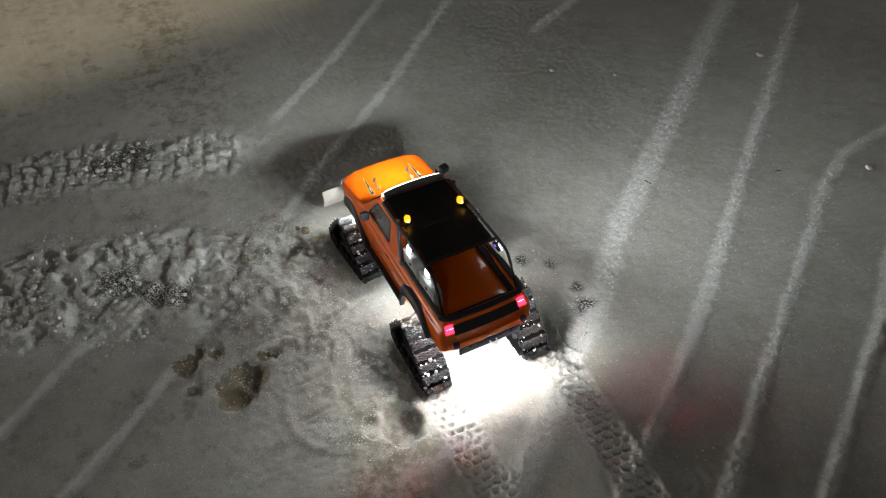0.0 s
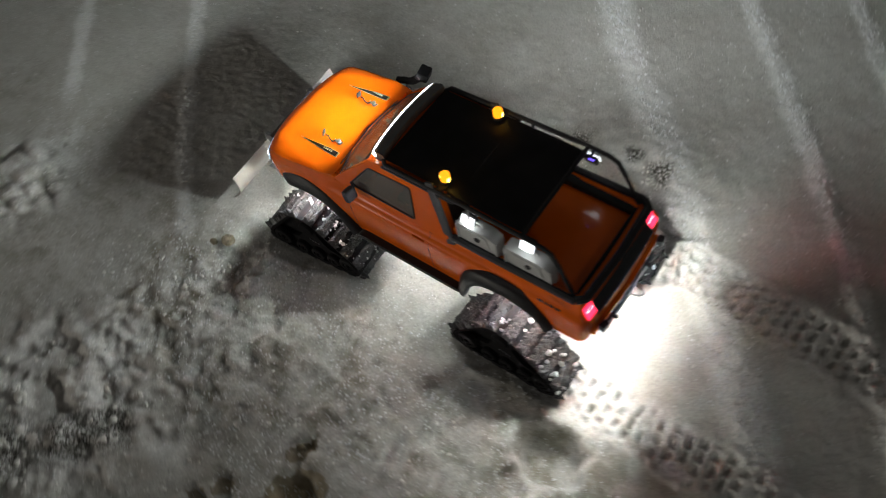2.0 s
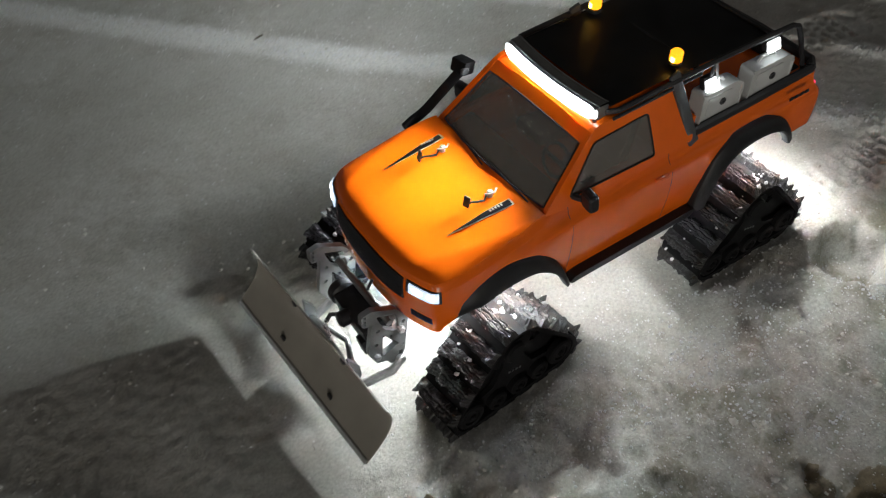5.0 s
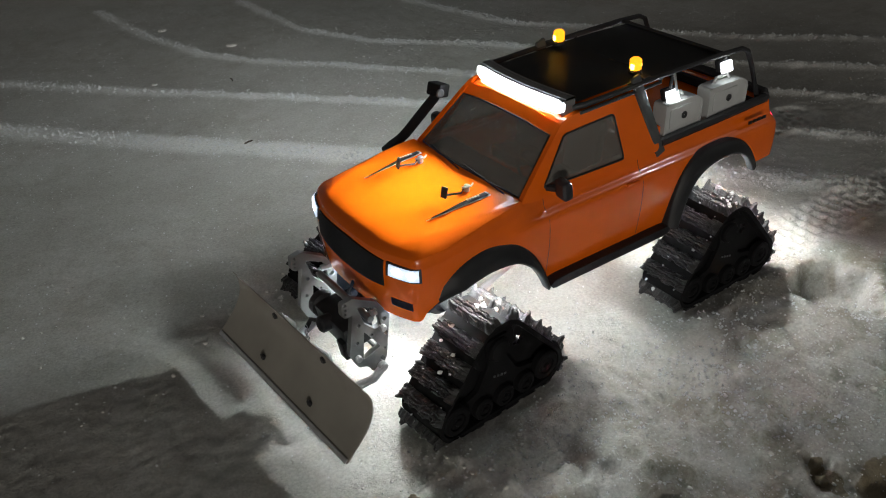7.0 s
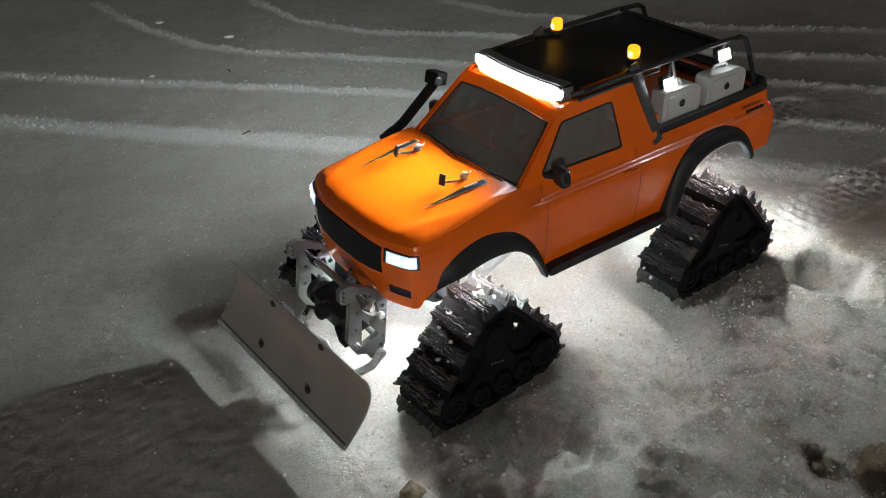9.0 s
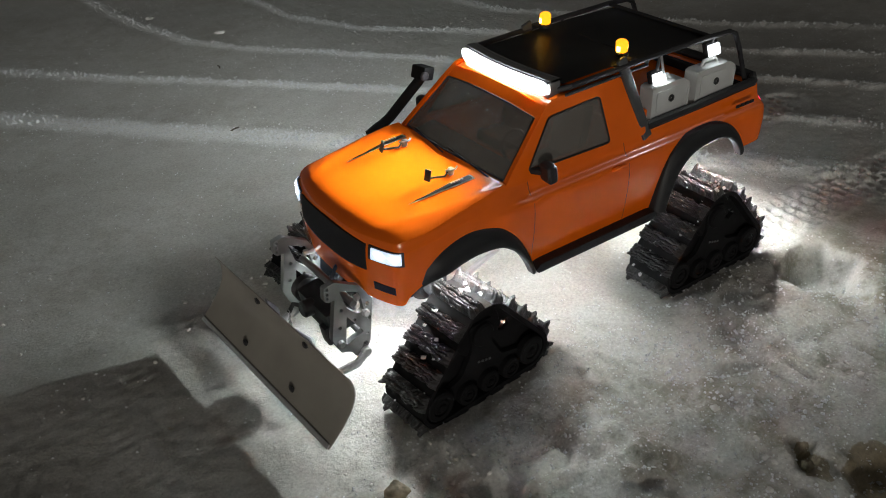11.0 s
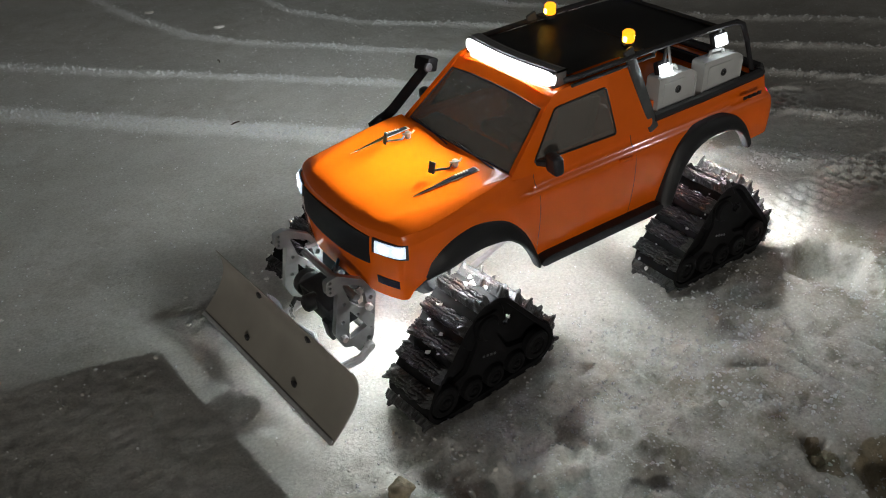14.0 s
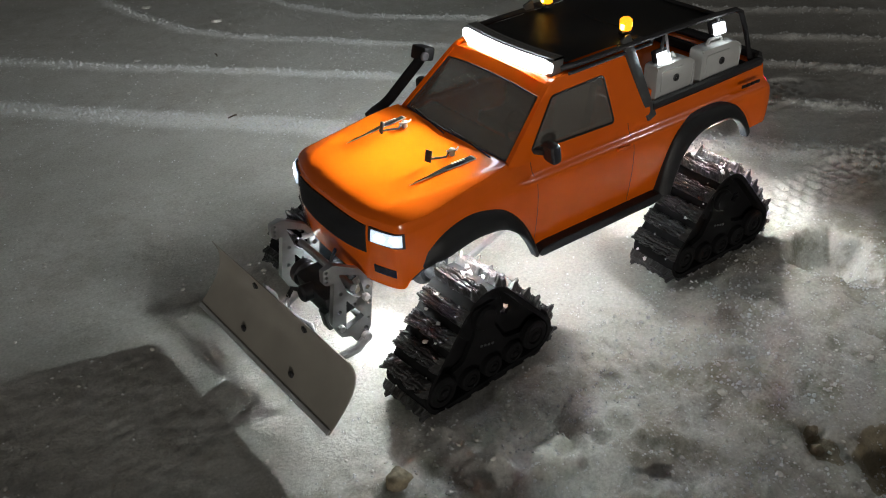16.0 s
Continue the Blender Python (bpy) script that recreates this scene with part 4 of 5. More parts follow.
# bonnet slashes and body clips with tethers
for side in (1, -1):
    y = 0.53 * side
    vent = new("bonnet_vent")
    vent.parent = truck

    def slash(x0, x1, w, lift, taper):
        bm = bmesh.new()
        rows = []
        for u in np.linspace(0, 1, 15):
            x = x0 + (x1 - x0) * u
            hw = w * (min(1, (1 - u) / taper) ** 0.8)
            yy = 0.535 - 0.03 * u
            rows.append([Vector((x, (yy + d * hw) * side, hood(x, yy + d * hw) + lift + 0.006 * (1 - abs(d)))) for d in (-1, 0, 1)])
        g = [[bm.verts.new(p) for p in r] for r in rows]
        for a, b in zip(g, g[1:]):
            for k in (0, 1):
                bm.faces.new((a[k], b[k], b[k + 1], a[k + 1]))
        bmesh.ops.solidify(bm, geom=bm.faces[:], thickness=0.012)
        return bm

    part("vent_border", slash(1.36, 2.02, 0.040, 0.012, 0.75), DECAL, vent, "silver slash decal")
    part("vent_insert", slash(1.38, 1.97, 0.031, 0.017, 0.72), DECAL_DARK, vent, "black slash insert")
    bm = bmesh.new()
    for k in range(5):
        box(bm, (1.47 + 0.03 * k, 0.530 * side, hood(1.47, 0.53) + 0.032), (0.014, 0.022, 0.006))
    part("vent_bars", bm, DECAL, vent, "tiny bars of lettering")

    clip = new("body_clip")
    clip.parent = truck
    cy = 0.365 * side
    h0 = hood(1.50, abs(cy))
    bm = bmesh.new()
    disc(bm, (1.47, cy, h0 + 0.035), 0.028, 0.07, "z", 12, bevel=0.008)
    tube(bm, [(1.40, cy, h0 + 0.06), (1.44, cy + 0.03, h0 + 0.06), (1.49, cy + 0.03, h0 + 0.06), (1.53, cy, h0 + 0.06)], 0.009, 6)
    part("pin", bm, ALUMINIUM, clip, "bright body post and pin")
    bm = bmesh.new()
    tube(bm, [(1.50, cy, h0 + 0.05), (1.56, cy + 0.035, h0 + 0.03), (1.62, cy + 0.02, h0 + 0.035), (1.66, cy - 0.01, h0 + 0.03), (1.70, cy, h0 + 0.04)], 0.010, 6)
    part("tether", bm, BLACK, clip)
    bm = bmesh.new()
    box(bm, (1.72, cy, h0 + 0.075), (0.018, 0.065, 0.105), (0, -14, 15 * side), 0.006)
    part("pull_tab", bm, BLACK, clip, "upright black pull tab")

# snorkel on the right side
snorkel = new("snorkel")
snorkel.parent = truck
bm = bmesh.new()
tube(bm, [(1.52, -0.93, 1.82), (1.42, -0.945, 1.855), (1.34, -0.945, 1.88), (1.26, -0.93, 1.935), (1.10, -0.885, 2.11), (0.95, -0.84, 2.275), (0.92, -0.83, 2.33)], 0.044, 10, flat=1.2)
part("pipe", bm, MATT, snorkel)
bm = bmesh.new()
box(bm, (0.915, -0.825, 2.355), (0.15, 0.18, 0.135), (0, -15, 12), 0.022)
part("intake_head", bm, MATT, snorkel)
bm = bmesh.new()
disc(bm, (0.955, -0.735, 2.35), 0.045, 0.03, "y", 14, bevel=0.008)
part("intake_cap", bm, BLACK, snorkel)

# roof: light bar, cover, rails, loops
bar = new("light_bar")
bar.parent = truck


def bowed_bar(x0, x1, bottom, top, half, taper=0.0):
    """A slightly bowed bar across the roof."""
    bm = bmesh.new()
    rows = []
    for y in np.linspace(-half, half, 15):
        bow = 0.05 * (1 - (y / 0.6) ** 2)
        c = 0.015
        pinch = max(0, (abs(y) / half - 0.84) / 0.16) ** 2 * taper * (top - bottom)
        low, high = bottom + pinch, top - 0.4 * pinch
        rows.append([bm.verts.new((x + bow, y, z)) for x, z in ((x0 + c, low), (x1 - c, low), (x1, low + c), (x1, high - c), (x1 - c, high), (x0 + c, high), (x0, high - c), (x0, low + c))])
    for a, b in zip(rows, rows[1:]):
        for k in range(8):
            bm.faces.new((a[k], a[(k + 1) % 8], b[(k + 1) % 8], b[k]))
    bm.faces.new(rows[0])
    bm.faces.new(rows[-1])
    return bm


part("bar_housing", bowed_bar(0.42, 0.575, 2.455, 2.596, 0.605), ALUMINIUM, bar, "bare aluminium light bar housing")
bm = bowed_bar(0.42, 0.535, 2.594, 2.603, 0.605)
part("bar_visor", bm, ALUMINIUM, bar, "bare aluminium edge over the lamps")
part("bar_lens", bowed_bar(0.55, 0.586, 2.450, 2.598, 0.612, 0.30), LED, bar, "dazzling white row of lamps")
for y in (-0.52, 0.52):
    bm = bmesh.new()
    box(bm, (0.45, y, 2.47), (0.14, 0.05, 0.06), bevel=0.01)
    part("bar_bracket", bm, BLACK, bar)

bm = bmesh.new()
xs, ys = np.linspace(0.40, -1.55, 16), np.linspace(-1, 1, 9)
g = [[bm.verts.new((x, y * (0.61 + 0.03 * (0.6 - x) / 2.1), 2.575 + 0.012 * math.sin(3 * x + 2 * y) - 0.02 * (1 - y * y) - 0.025 * (abs(y) > 0.99))) for y in ys] for x in xs]
for a, b in zip(g, g[1:]):
    for k in range(len(ys) - 1):
        bm.faces.new((a[k], b[k], b[k + 1], a[k + 1]))
bmesh.ops.solidify(bm, geom=bm.faces[:], thickness=0.03)
part("roof_cover", bm, SATIN, truck, "flat black roof rack cover")
for side in (1, -1):
    y = 0.675 * side
    bm = bmesh.new()
    tube(bm, [(0.44, 0.60 * side, 2.50), (0.36, y, 2.535), (-0.80, y * 1.02, 2.57), (-1.50, y * 1.04, 2.575), (-1.80, y * 1.04, 2.565), (-1.90, y * 1.04, 2.52), (-2.00, y * 1.05, 2.34), (-2.16, y * 1.06, 1.99), (-2.20, y * 1.07, 1.90)], 0.027, 10)
    part("roof_rail", bm, BLACK, truck, "black roof rail bent down to the load bed")
    bm = bmesh.new()
    tube(bm, [(0.42, y * 1.01, 2.47), (-0.30, y * 1.02, 2.49), (-0.62, y * 1.02, 2.50)], 0.016, 8)
    part("lower_rail", bm, BLACK, truck)
    bm = bmesh.new()
    box(bm, (-0.435, 0.735 * side, 2.215), (0.115, 0.035, 0.90), (0, 20.5, 0), 0.010)
    bmesh.ops.rotate(bm, verts=bm.verts, cent=(-0.435, 0.735 * side, 2.215), matrix=Matrix.Rotation(radians(10 * side), 3, "X"))
    part("cage_post", bm, POST, truck, "flat dark cage post behind the cab")
    bm = bmesh.new()
    tube(bm, [(-0.80, y * 1.02, 2.56), (-0.84, y * 1.06, 2.36)], 0.014, 6)
    part("lamp_stay", bm, STEEL, truck)
    # bed side trim
    bm = bmesh.new()
    tube(bm, [(-0.60, 0.775 * side, 1.905), (-1.40, 0.78 * side, 1.92), (-2.24, 0.78 * side, 1.945)], 0.048, 8)
    part("bed_rail", bm, BLACK, truck, "black rail along the load bed")
bm = bmesh.new()
tube(bm, [(-2.24, 0.77, 1.95), (-2.33, 0.70, 1.955), (-2.36, 0, 1.955), (-2.33, -0.70, 1.955), (-2.24, -0.77, 1.95)], 0.055, 8)
part("bed_rail", bm, BLACK, truck, "black rail over the tailgate")
# black liner strips round the bed's floor
for name, centre, size in (("bed_liner", (-2.245, 0, 1.855), (0.13, 1.36, 0.10)), ("bed_liner", (-1.40, -0.655, 1.855), (1.56, 0.13, 0.10))):
    bm = bmesh.new()
    box(bm, centre, size, bevel=0.02)
    part(name, bm, LINER, truck, "black liner strip inside the load bed")
for x, z in ((-1.52, 2.57), (-0.62, 2.53)):
    bm = bmesh.new()
    tube(bm, [(x, -0.69, z), (x, 0.69, z)], 0.024, 8)
    part("roof_crossbar", bm, BLACK, truck)

# beacons
for side in (1, -1):
    beacon = new("beacon")
    beacon.parent = truck
    bx, by, bz = -0.42, 0.53 * side, 2.60
    bm = bmesh.new()
    disc(bm, (bx, by, bz + 0.01), 0.065, 0.04, "z", 16, bevel=0.01)
    box(bm, (bx, by + 0.08 * side, bz - 0.01), (0.10, 0.16, 0.02), bevel=0.006)
    part("base", bm, BLACK, beacon)
    bm = bmesh.new()
    disc(bm, (bx, by, bz + 0.085), 0.058, 0.12, "z", 20, bevel=0.018)
    part("dome", bm, AMBER, beacon, "lit amber dome")
    bm = bmesh.new()
    disc(bm, (bx + 0.045, by + 0.008 * side, bz + 0.07), 0.024, 0.055, "z", 12, bevel=0.008)
    disc(bm, (bx - 0.045, by + 0.008 * side, bz + 0.07), 0.024, 0.055, "z", 12, bevel=0.008)
    part("bulb", bm, AMBER_CORE, beacon)

# work lamps on stays, four in all
for side in (1, -1):
    for x, z in ((-0.80, 2.33), (-1.59, 2.435)):
        work = new("work_lamp")
        work.parent = truck
        bm = bmesh.new()
        box(bm, (x, 0.655 * side, z), (0.185, 0.07, 0.13), (20 * side, 0, 0), 0.025)
        tube(bm, [(x, 0.66 * side, z + 0.05), (x, 0.68 * side, 2.56)], 0.018, 6)
        part("lamp_housing", bm, BLACK, work)
        bm = bmesh.new()
        box(bm, (x, 0.700 * side, z - 0.012), (0.17, 0.03, 0.115), (20 * side, 0, 0), 0.014)
        part("lamp_lens", bm, WORK_LED, work, "dazzling white work lamp")
        if side < 0:
            bm = bmesh.new()
            box(bm, (x - 0.02, -0.612, z + 0.05), (0.07, 0.012, 0.02), bevel=0.004)
            part("marker_led", bm, BLUE_LED, work, "small blue glow")

# jerry cans along the left bed side
for x0, x1 in ((-0.66, -1.23), (-1.31, -1.94)):
    cx = (x0 + x1) / 2
    can = tagged(new("jerry_can"), "pale grey plastic jerry can standing in the truck bed", "jerry can", "jerry cans in the bed")
    bm = bmesh.new()
    plate(bm, rounded([(x1 + 0.02, 1.803), (x0 - 0.01, 1.803), (x0, 2.27), (x1 + 0.13, 2.27), (x1 + 0.02, 2.20)], 0.05), 0.16)
    shift(bm, Matrix.Translation((0, 0.665, 0)))
    bmesh.ops.bevel(bm, geom=[e for e in bm.edges if len(e.link_faces) == 2 and e.calc_face_angle(0) > 1.2], offset=0.016, segments=2, affect="EDGES")
    part("can_body", bm, CAN, can, "pale grey moulded can")
    bm = bmesh.new()
    plate(bm, rounded([(x1 + 0.12, 2.00), (x0 - 0.09, 1.98), (x0 - 0.08, 2.20), (x1 + 0.17, 2.20)], 0.04), 0.014)
    shift(bm, Matrix.Translation((0, 0.749, 0)))
    part("raised_panel", bm, CAN, can)
    bm = bmesh.new()
    disc(bm, (cx, 0.760, 2.10), 0.038, 0.02, "y", 16, hole=0.014, bevel=0.004)
    part("boss", bm, BLACK, can)
    bm = bmesh.new()
    tube(bm, [(x0 - 0.16, 0.665, 2.265), (x0 - 0.19, 0.665, 2.315), (x1 + 0.27, 0.665, 2.315), (x1 + 0.23, 0.665, 2.265)], 0.018, 8)
    part("can_handle", bm, CAN, can)
    base = Vector((cx, 0.665, 1.80)) * DM
    can.location = base
    for piece in can.children:
        piece.location = -base
bm = bmesh.new()
box(bm, (-0.615, 0.66, 1.99), (0.05, 0.16, 0.14), bevel=0.02)
part("orange_box", bm, ORANGE, truck, "small bright orange box behind the cage post")

# black sheet added above the chassis to stop orange bounce light
bm = bmesh.new()
box(bm, (0.12, 0, 1.425), (4.35, 1.62, 0.03), bevel=0.01)
part("bounce_blocker", bm, LINER, truck, "matt black sheet added under the body to block bounce light")

# tow shackle at the back
bm = bmesh.new()
tube(bm, [(-2.55 - 0.13 * math.sin(a), -0.05 + 0.065 * math.cos(a), 1.24) for a in np.linspace(0, math.pi, 9)], 0.017, 6)
part("tow_shackle", bm, STEEL, truck)
bm = bmesh.new()
tube(bm, [(-0.35, -0.80, 2.2), (-0.42, -0.90, 2.16), (-0.36, -0.97, 2.14), (-0.28, -0.92, 2.18)], 0.012, 6)
part("side_hook", bm, BLACK, truck)

# ---- chassis and tracks ----
bm = bmesh.new()
for y in (0.26, -0.26):
    box(bm, (0.0, y, 1.10), (4.6, 0.07, 0.16), bevel=0.015)
box(bm, (0.05, 0, 1.03), (1.0, 0.52, 0.10), bevel=0.03)
box(bm, (0.3, 0, 1.16), (0.7, 0.4, 0.16), bevel=0.03)
for x in (1.9, -1.9, 1.1, -1.1):
    box(bm, (x, 0, 1.12), (0.10, 0.5, 0.10), bevel=0.02)
part("chassis_frame", bm, BLACK, truck, "black ladder chassis")
for x in (1.65, -1.62):
    bm = bmesh.new()
    tube(bm, [(x, -0.72, 0.70), (x, 0.72, 0.70)], 0.085, 14)
    disc(bm, (x, 0.12, 0.70), 0.19, 0.24, "y", 18, bevel=0.06)
    tube(bm, [(x, 0.12, 0.72), (x * 0.45, 0.05, 1.02)], 0.035, 8)
    part("axle", bm, BLACK, truck, "black solid axle")
    for side in (1, -1):
        bm = bmesh.new()
        tube(bm, [(x, 0.40 * side, 0.78), (x * 0.93, 0.34 * side, 1.28)], 0.055, 12)
        part("shock_absorber", bm, BLACK, truck)
        bm = bmesh.new()
        tube(bm, [(x, 0.36 * side, 0.62), (x * 0.25, 0.28 * side, 0.98)], 0.03, 8)
        part("link_arm", bm, STEEL, truck)


def belt_path(n):
    """n points with their outward ways round the track, even steps: two ground rollers and the high drive wheel."""
    circles = [(-0.54, 0.235, 0.19), (0.60, 0.235, 0.19), (0.06, 0.735, 0.30)]
    pts = []
    for i in range(3):
        (ax, az, ar), (bx, bz, br), (cx, cz, cr) = circles[i - 1], circles[i], circles[(i + 1) % 3]

        def leave(px, pz, pr, qx, qz, qr):
            d = math.hypot(qx - px, qz - pz)
            return math.atan2(qz - pz, qx - px) - math.pi / 2 + math.asin(max(-1, min(1, (pr - qr) / d)))

        a0, a1 = leave(ax, az, ar, bx, bz, br), leave(bx, bz, br, cx, cz, cr)
        while a1 < a0:
            a1 += math.tau
        pts += [(bx + br * math.cos(a), bz + br * math.sin(a)) for a in np.linspace(a0, a1, 14)]
    pts.append(pts[0])
    runs = np.r_[0, np.cumsum([math.dist(a, b) for a, b in zip(pts, pts[1:])])]
    at = np.linspace(0, runs[-1], n + 1)[:-1]
    xs, zs = np.interp(at, runs, [p[0] for p in pts]), np.interp(at, runs, [p[1] for p in pts])
    out = []
    for k in range(n):
        tx, tz = xs[(k + 1) % n] - xs[k - 1], zs[(k + 1) % n] - zs[k - 1]
        l = math.hypot(tx, tz)
        out.append((xs[k], zs[k], tz / l, -tx / l))
    return out


def lug_mesh(seed):
    """One moulded rubber cleat: a broad pad cut by zigzag grooves and slits into small worn blocks, with pointed teeth towards its ends."""
    rng = random.Random(seed)
    bm = bmesh.new()
    nx, ny = 31, 55
    teeth = [(rng.uniform(-0.02, 0.02) + x, y + rng.uniform(-0.012, 0.012), t * rng.uniform(0.75, 1.2)) for x, y, t in ((0.045, -0.235, 0.066), (-0.04, -0.09, 0.014), (0.03, 0.08, 0.016), (0.045, 0.235, 0.066), (-0.05, 0.225, 0.022), (-0.05, -0.225, 0.022))]
    slits = [[y + rng.uniform(-0.03, 0.03) for y in (-0.13, 0.02, 0.15)[: 2 + (seed + band) % 2]] for band in range(5)]
    worn = [rng.uniform(-0.012, 0.010) for _ in range(5)]

    def tri(t):
        return abs((t % 1) * 2 - 1) * 2 - 1

    grid = []
    for i in range(nx):
        u = i / (nx - 1) * 2 - 1
        row = []
        for j in range(ny):
            v = j / (ny - 1) * 2 - 1
            x, y = u * 0.080, v * 0.274
            wob = noise.noise(Vector((x * 9, y * 9, seed)))
            # the pad's own outline steps in and out along its length
            reach = 1 - 0.22 * (tri(y * 5.5 + seed * 0.3) > 0.1) - 0.08 * (tri(y * 13 + seed) > 0.3)
            edge = min(1, max(0, reach - abs(u)) * 8) * min(1, (1 - abs(v)) * 16)
            # long grooves across the belt, a few slits, and bands worn to different heights
            lines = [g + 0.007 * tri(y * 7 + 0.1 * seed + g * 9) for g in (-0.050, -0.017, 0.016, 0.049)]
            cut = max(max(0, 1 - abs(x - g) / 0.0075) for g in lines)
            band = sum(x > g for g in lines)
            cut = max(cut, 1 - min(abs(y - k) for k in slits[band]) / 0.008)
            h = edge * (0.066 + worn[band] - 0.022 * min(cut, 1) + 0.010 * wob + 0.008 * noise.noise(Vector((x * 48, y * 48, seed))) + 0.005 * noise.noise(Vector((x * 95, y * 95, seed))))
            for tx, ty, tall in teeth:
                d = math.hypot((x - tx) / 0.034, (y - ty) / 0.034)
                h += tall * max(0, 1 - d) ** 0.8 * min(1, (1 - abs(u)) * 14 + 0.2) * min(1, (1 - abs(v)) * 20 + 0.2)
            row.append(bm.verts.new((x + 0.004 * wob, y + 0.006 * noise.noise(Vector((y * 20, x * 20, seed + 5))), h)))
        grid.append(row)
    for a, b in zip(grid, grid[1:]):
        for j in range(ny - 1):
            bm.faces.new((a[j], b[j], b[j + 1], a[j + 1]))
    low = bm.verts.new((0, 0, -0.012))
    rim = [grid[0][j] for j in range(ny)] + [grid[i][-1] for i in range(1, nx)] + [grid[-1][j] for j in range(ny - 2, -1, -1)] + [grid[i][0] for i in range(nx - 2, 0, -1)]
    for a, b in zip(rim, rim[1:] + rim[:1]):
        bm.faces.new((a, b, low))
    bmesh.ops.recalc_face_normals(bm, faces=bm.faces)
    mesh = bpy.data.meshes.new("tread_lug")
    bm.to_mesh(mesh)
    bm.free()
    mesh.transform(Matrix.Scale(DM, 4))
    mesh.polygons.foreach_set("use_smooth", np.ones(len(mesh.polygons), bool))
    mesh.set_sharp_from_angle(angle=radians(28))
    mesh.materials.append(RUBBER)
    return mesh


LUGS = [lug_mesh(s) for s in range(6)]


def snow_lump(bm, centre, size, rng):
    start = len(bm.verts)
    made = bmesh.ops.create_icosphere(bm, subdivisions=1, radius=size, matrix=Matrix.Translation(centre))["verts"]
    for v in made:
        d = v.co - Vector(centre)
        v.co = Vector(centre) + d * rng.uniform(0.55, 1.25)


def build_track(cx, side, steer, nose_up=0.0, lift=0.0):
    rng = random.Random(int(cx * 100) + side)
    unit = new("track_unit")
    unit.parent = truck
    unit.matrix_basis = pose(cx * DM, (0.955 if side > 0 else -1.04) * DM, lift * DM, 0, 0, steer) @ pose(0.006, 0, 0.0735) @ pose(0, 0, 0, 0, -nose_up) @ pose(-0.006, 0, -0.0735)
    tagged(unit, "triangular black rubber track dusted with snow")
    # belt
    bm = bmesh.new()
    loop = belt_path(72)
    rings = []
    for x, z, nx, nz in loop:
        rings.append([bm.verts.new((x + nx * d, y, z + nz * d)) for y, d in ((-0.262, -0.02), (-0.268, 0.022), (-0.09, 0.034), (0.09, 0.034), (0.268, 0.022), (0.262, -0.02))])
    for a, b in zip(rings, rings[1:] + rings[:1]):
        for k in range(6):
            bm.faces.new((a[k], a[(k + 1) % 6], b[(k + 1) % 6], b[k]))
    part("belt", bm, MATT, unit)
    # cleats
    steps = belt_path(18)
    for k, (x, z, nx, nz) in enumerate(steps):
        lug = new("tread_lug", LUGS[(k * 5 + side) % 6])
        lug.parent = unit
        turn = Matrix(((nz, 0, nx), (0, 1, 0), (-nx, 0, nz)))
        lug.matrix_basis = Matrix.Translation(Vector((x + nx * 0.028, 0, z + nz * 0.028)) * DM) @ turn.to_4x4()
    # wheels
    for x, z, r in ((-0.54, 0.235, 0.165), (-0.27, 0.175, 0.12), (0.0, 0.175, 0.12), (0.27, 0.175, 0.12), (0.60, 0.235, 0.165)):
        bm = bmesh.new()
        disc(bm, (x, -0.17 * side, z), r * 0.42, 0.10, "y", 22, bevel=0.015)
        part("inner_roller", bm, BLACK, unit, "black ground roller")
        bm = bmesh.new()
        disc(bm, (x, 0.225 * side, z), r * 0.92, 0.09, "y", 22, hole=r * 0.55, bevel=0.015)
        disc(bm, (x, 0.22 * side, z), r * 0.5, 0.085, "y", 16, bevel=0.01)
        disc(bm, (x, 0.26 * side, z), r * 0.22, 0.06, "y", 10, bevel=0.01)
        part("roller", bm, MATT, unit, "black ground roller")
    # closed inner web that carries the rollers; its ragged hole is placed to fit the camera's view
    bm = bmesh.new()
    web = [(x - nx * 0.012, z - nz * 0.012) for x, z, nx, nz in belt_path(40)]
    ragged = [(-0.275 + 1.45 * r * math.cos(a), 0.62 + 1.45 * r * math.sin(a)) for a, r in zip(np.linspace(0, math.tau, 12)[:-1], (0.05, 0.03, 0.055, 0.028, 0.05, 0.032, 0.056, 0.03, 0.046, 0.034, 0.05))]
    plate(bm, web, 0.03, [list(reversed(ragged))])
    shift(bm, Matrix.Translation((0, 0.12 * side, 0)))
    part("inner_web", bm, MATT, unit, "dark closed web inside the belt")
    bm = bmesh.new()
    disc(bm, (0.06, 0, 0.735), 0.26, 0.34, "y", 28, bevel=0.02)
    disc(bm, (0.06, 0.20 * side, 0.735), 0.12, 0.10, "y", 20, bevel=0.02)
    part("drive_wheel", bm, MATT, unit, "black drive sprocket")
    # side frame
    bm = bmesh.new()
    outline = rounded([(-0.58, 0.15), (0.64, 0.15), (0.64, 0.27), (0.30, 0.36), (0.17, 0.60), (0.20, 0.86), (-0.08, 0.86), (-0.06, 0.60), (-0.20, 0.36), (-0.58, 0.27)], 0.04)
    plate(bm, outline, 0.05, [circle(0.06, 0.735, 0.08)])
    shift(bm, Matrix.Translation((0, 0.175 * side, 0)))
    part("side_frame", bm, MATT, unit, "black track side frame")
    bm = bmesh.new()
    for k in range(4):
        box(bm, (-0.04 + 0.045 * k, 0.204 * side, 0.395 + 0.012 * k), (0.024, 0.008, 0.02), (0, -14, 0))
    part("badge", bm, POST, unit, "small pale bars on the frame")
    # packed snow on the upper cleats
    bm = bmesh.new()
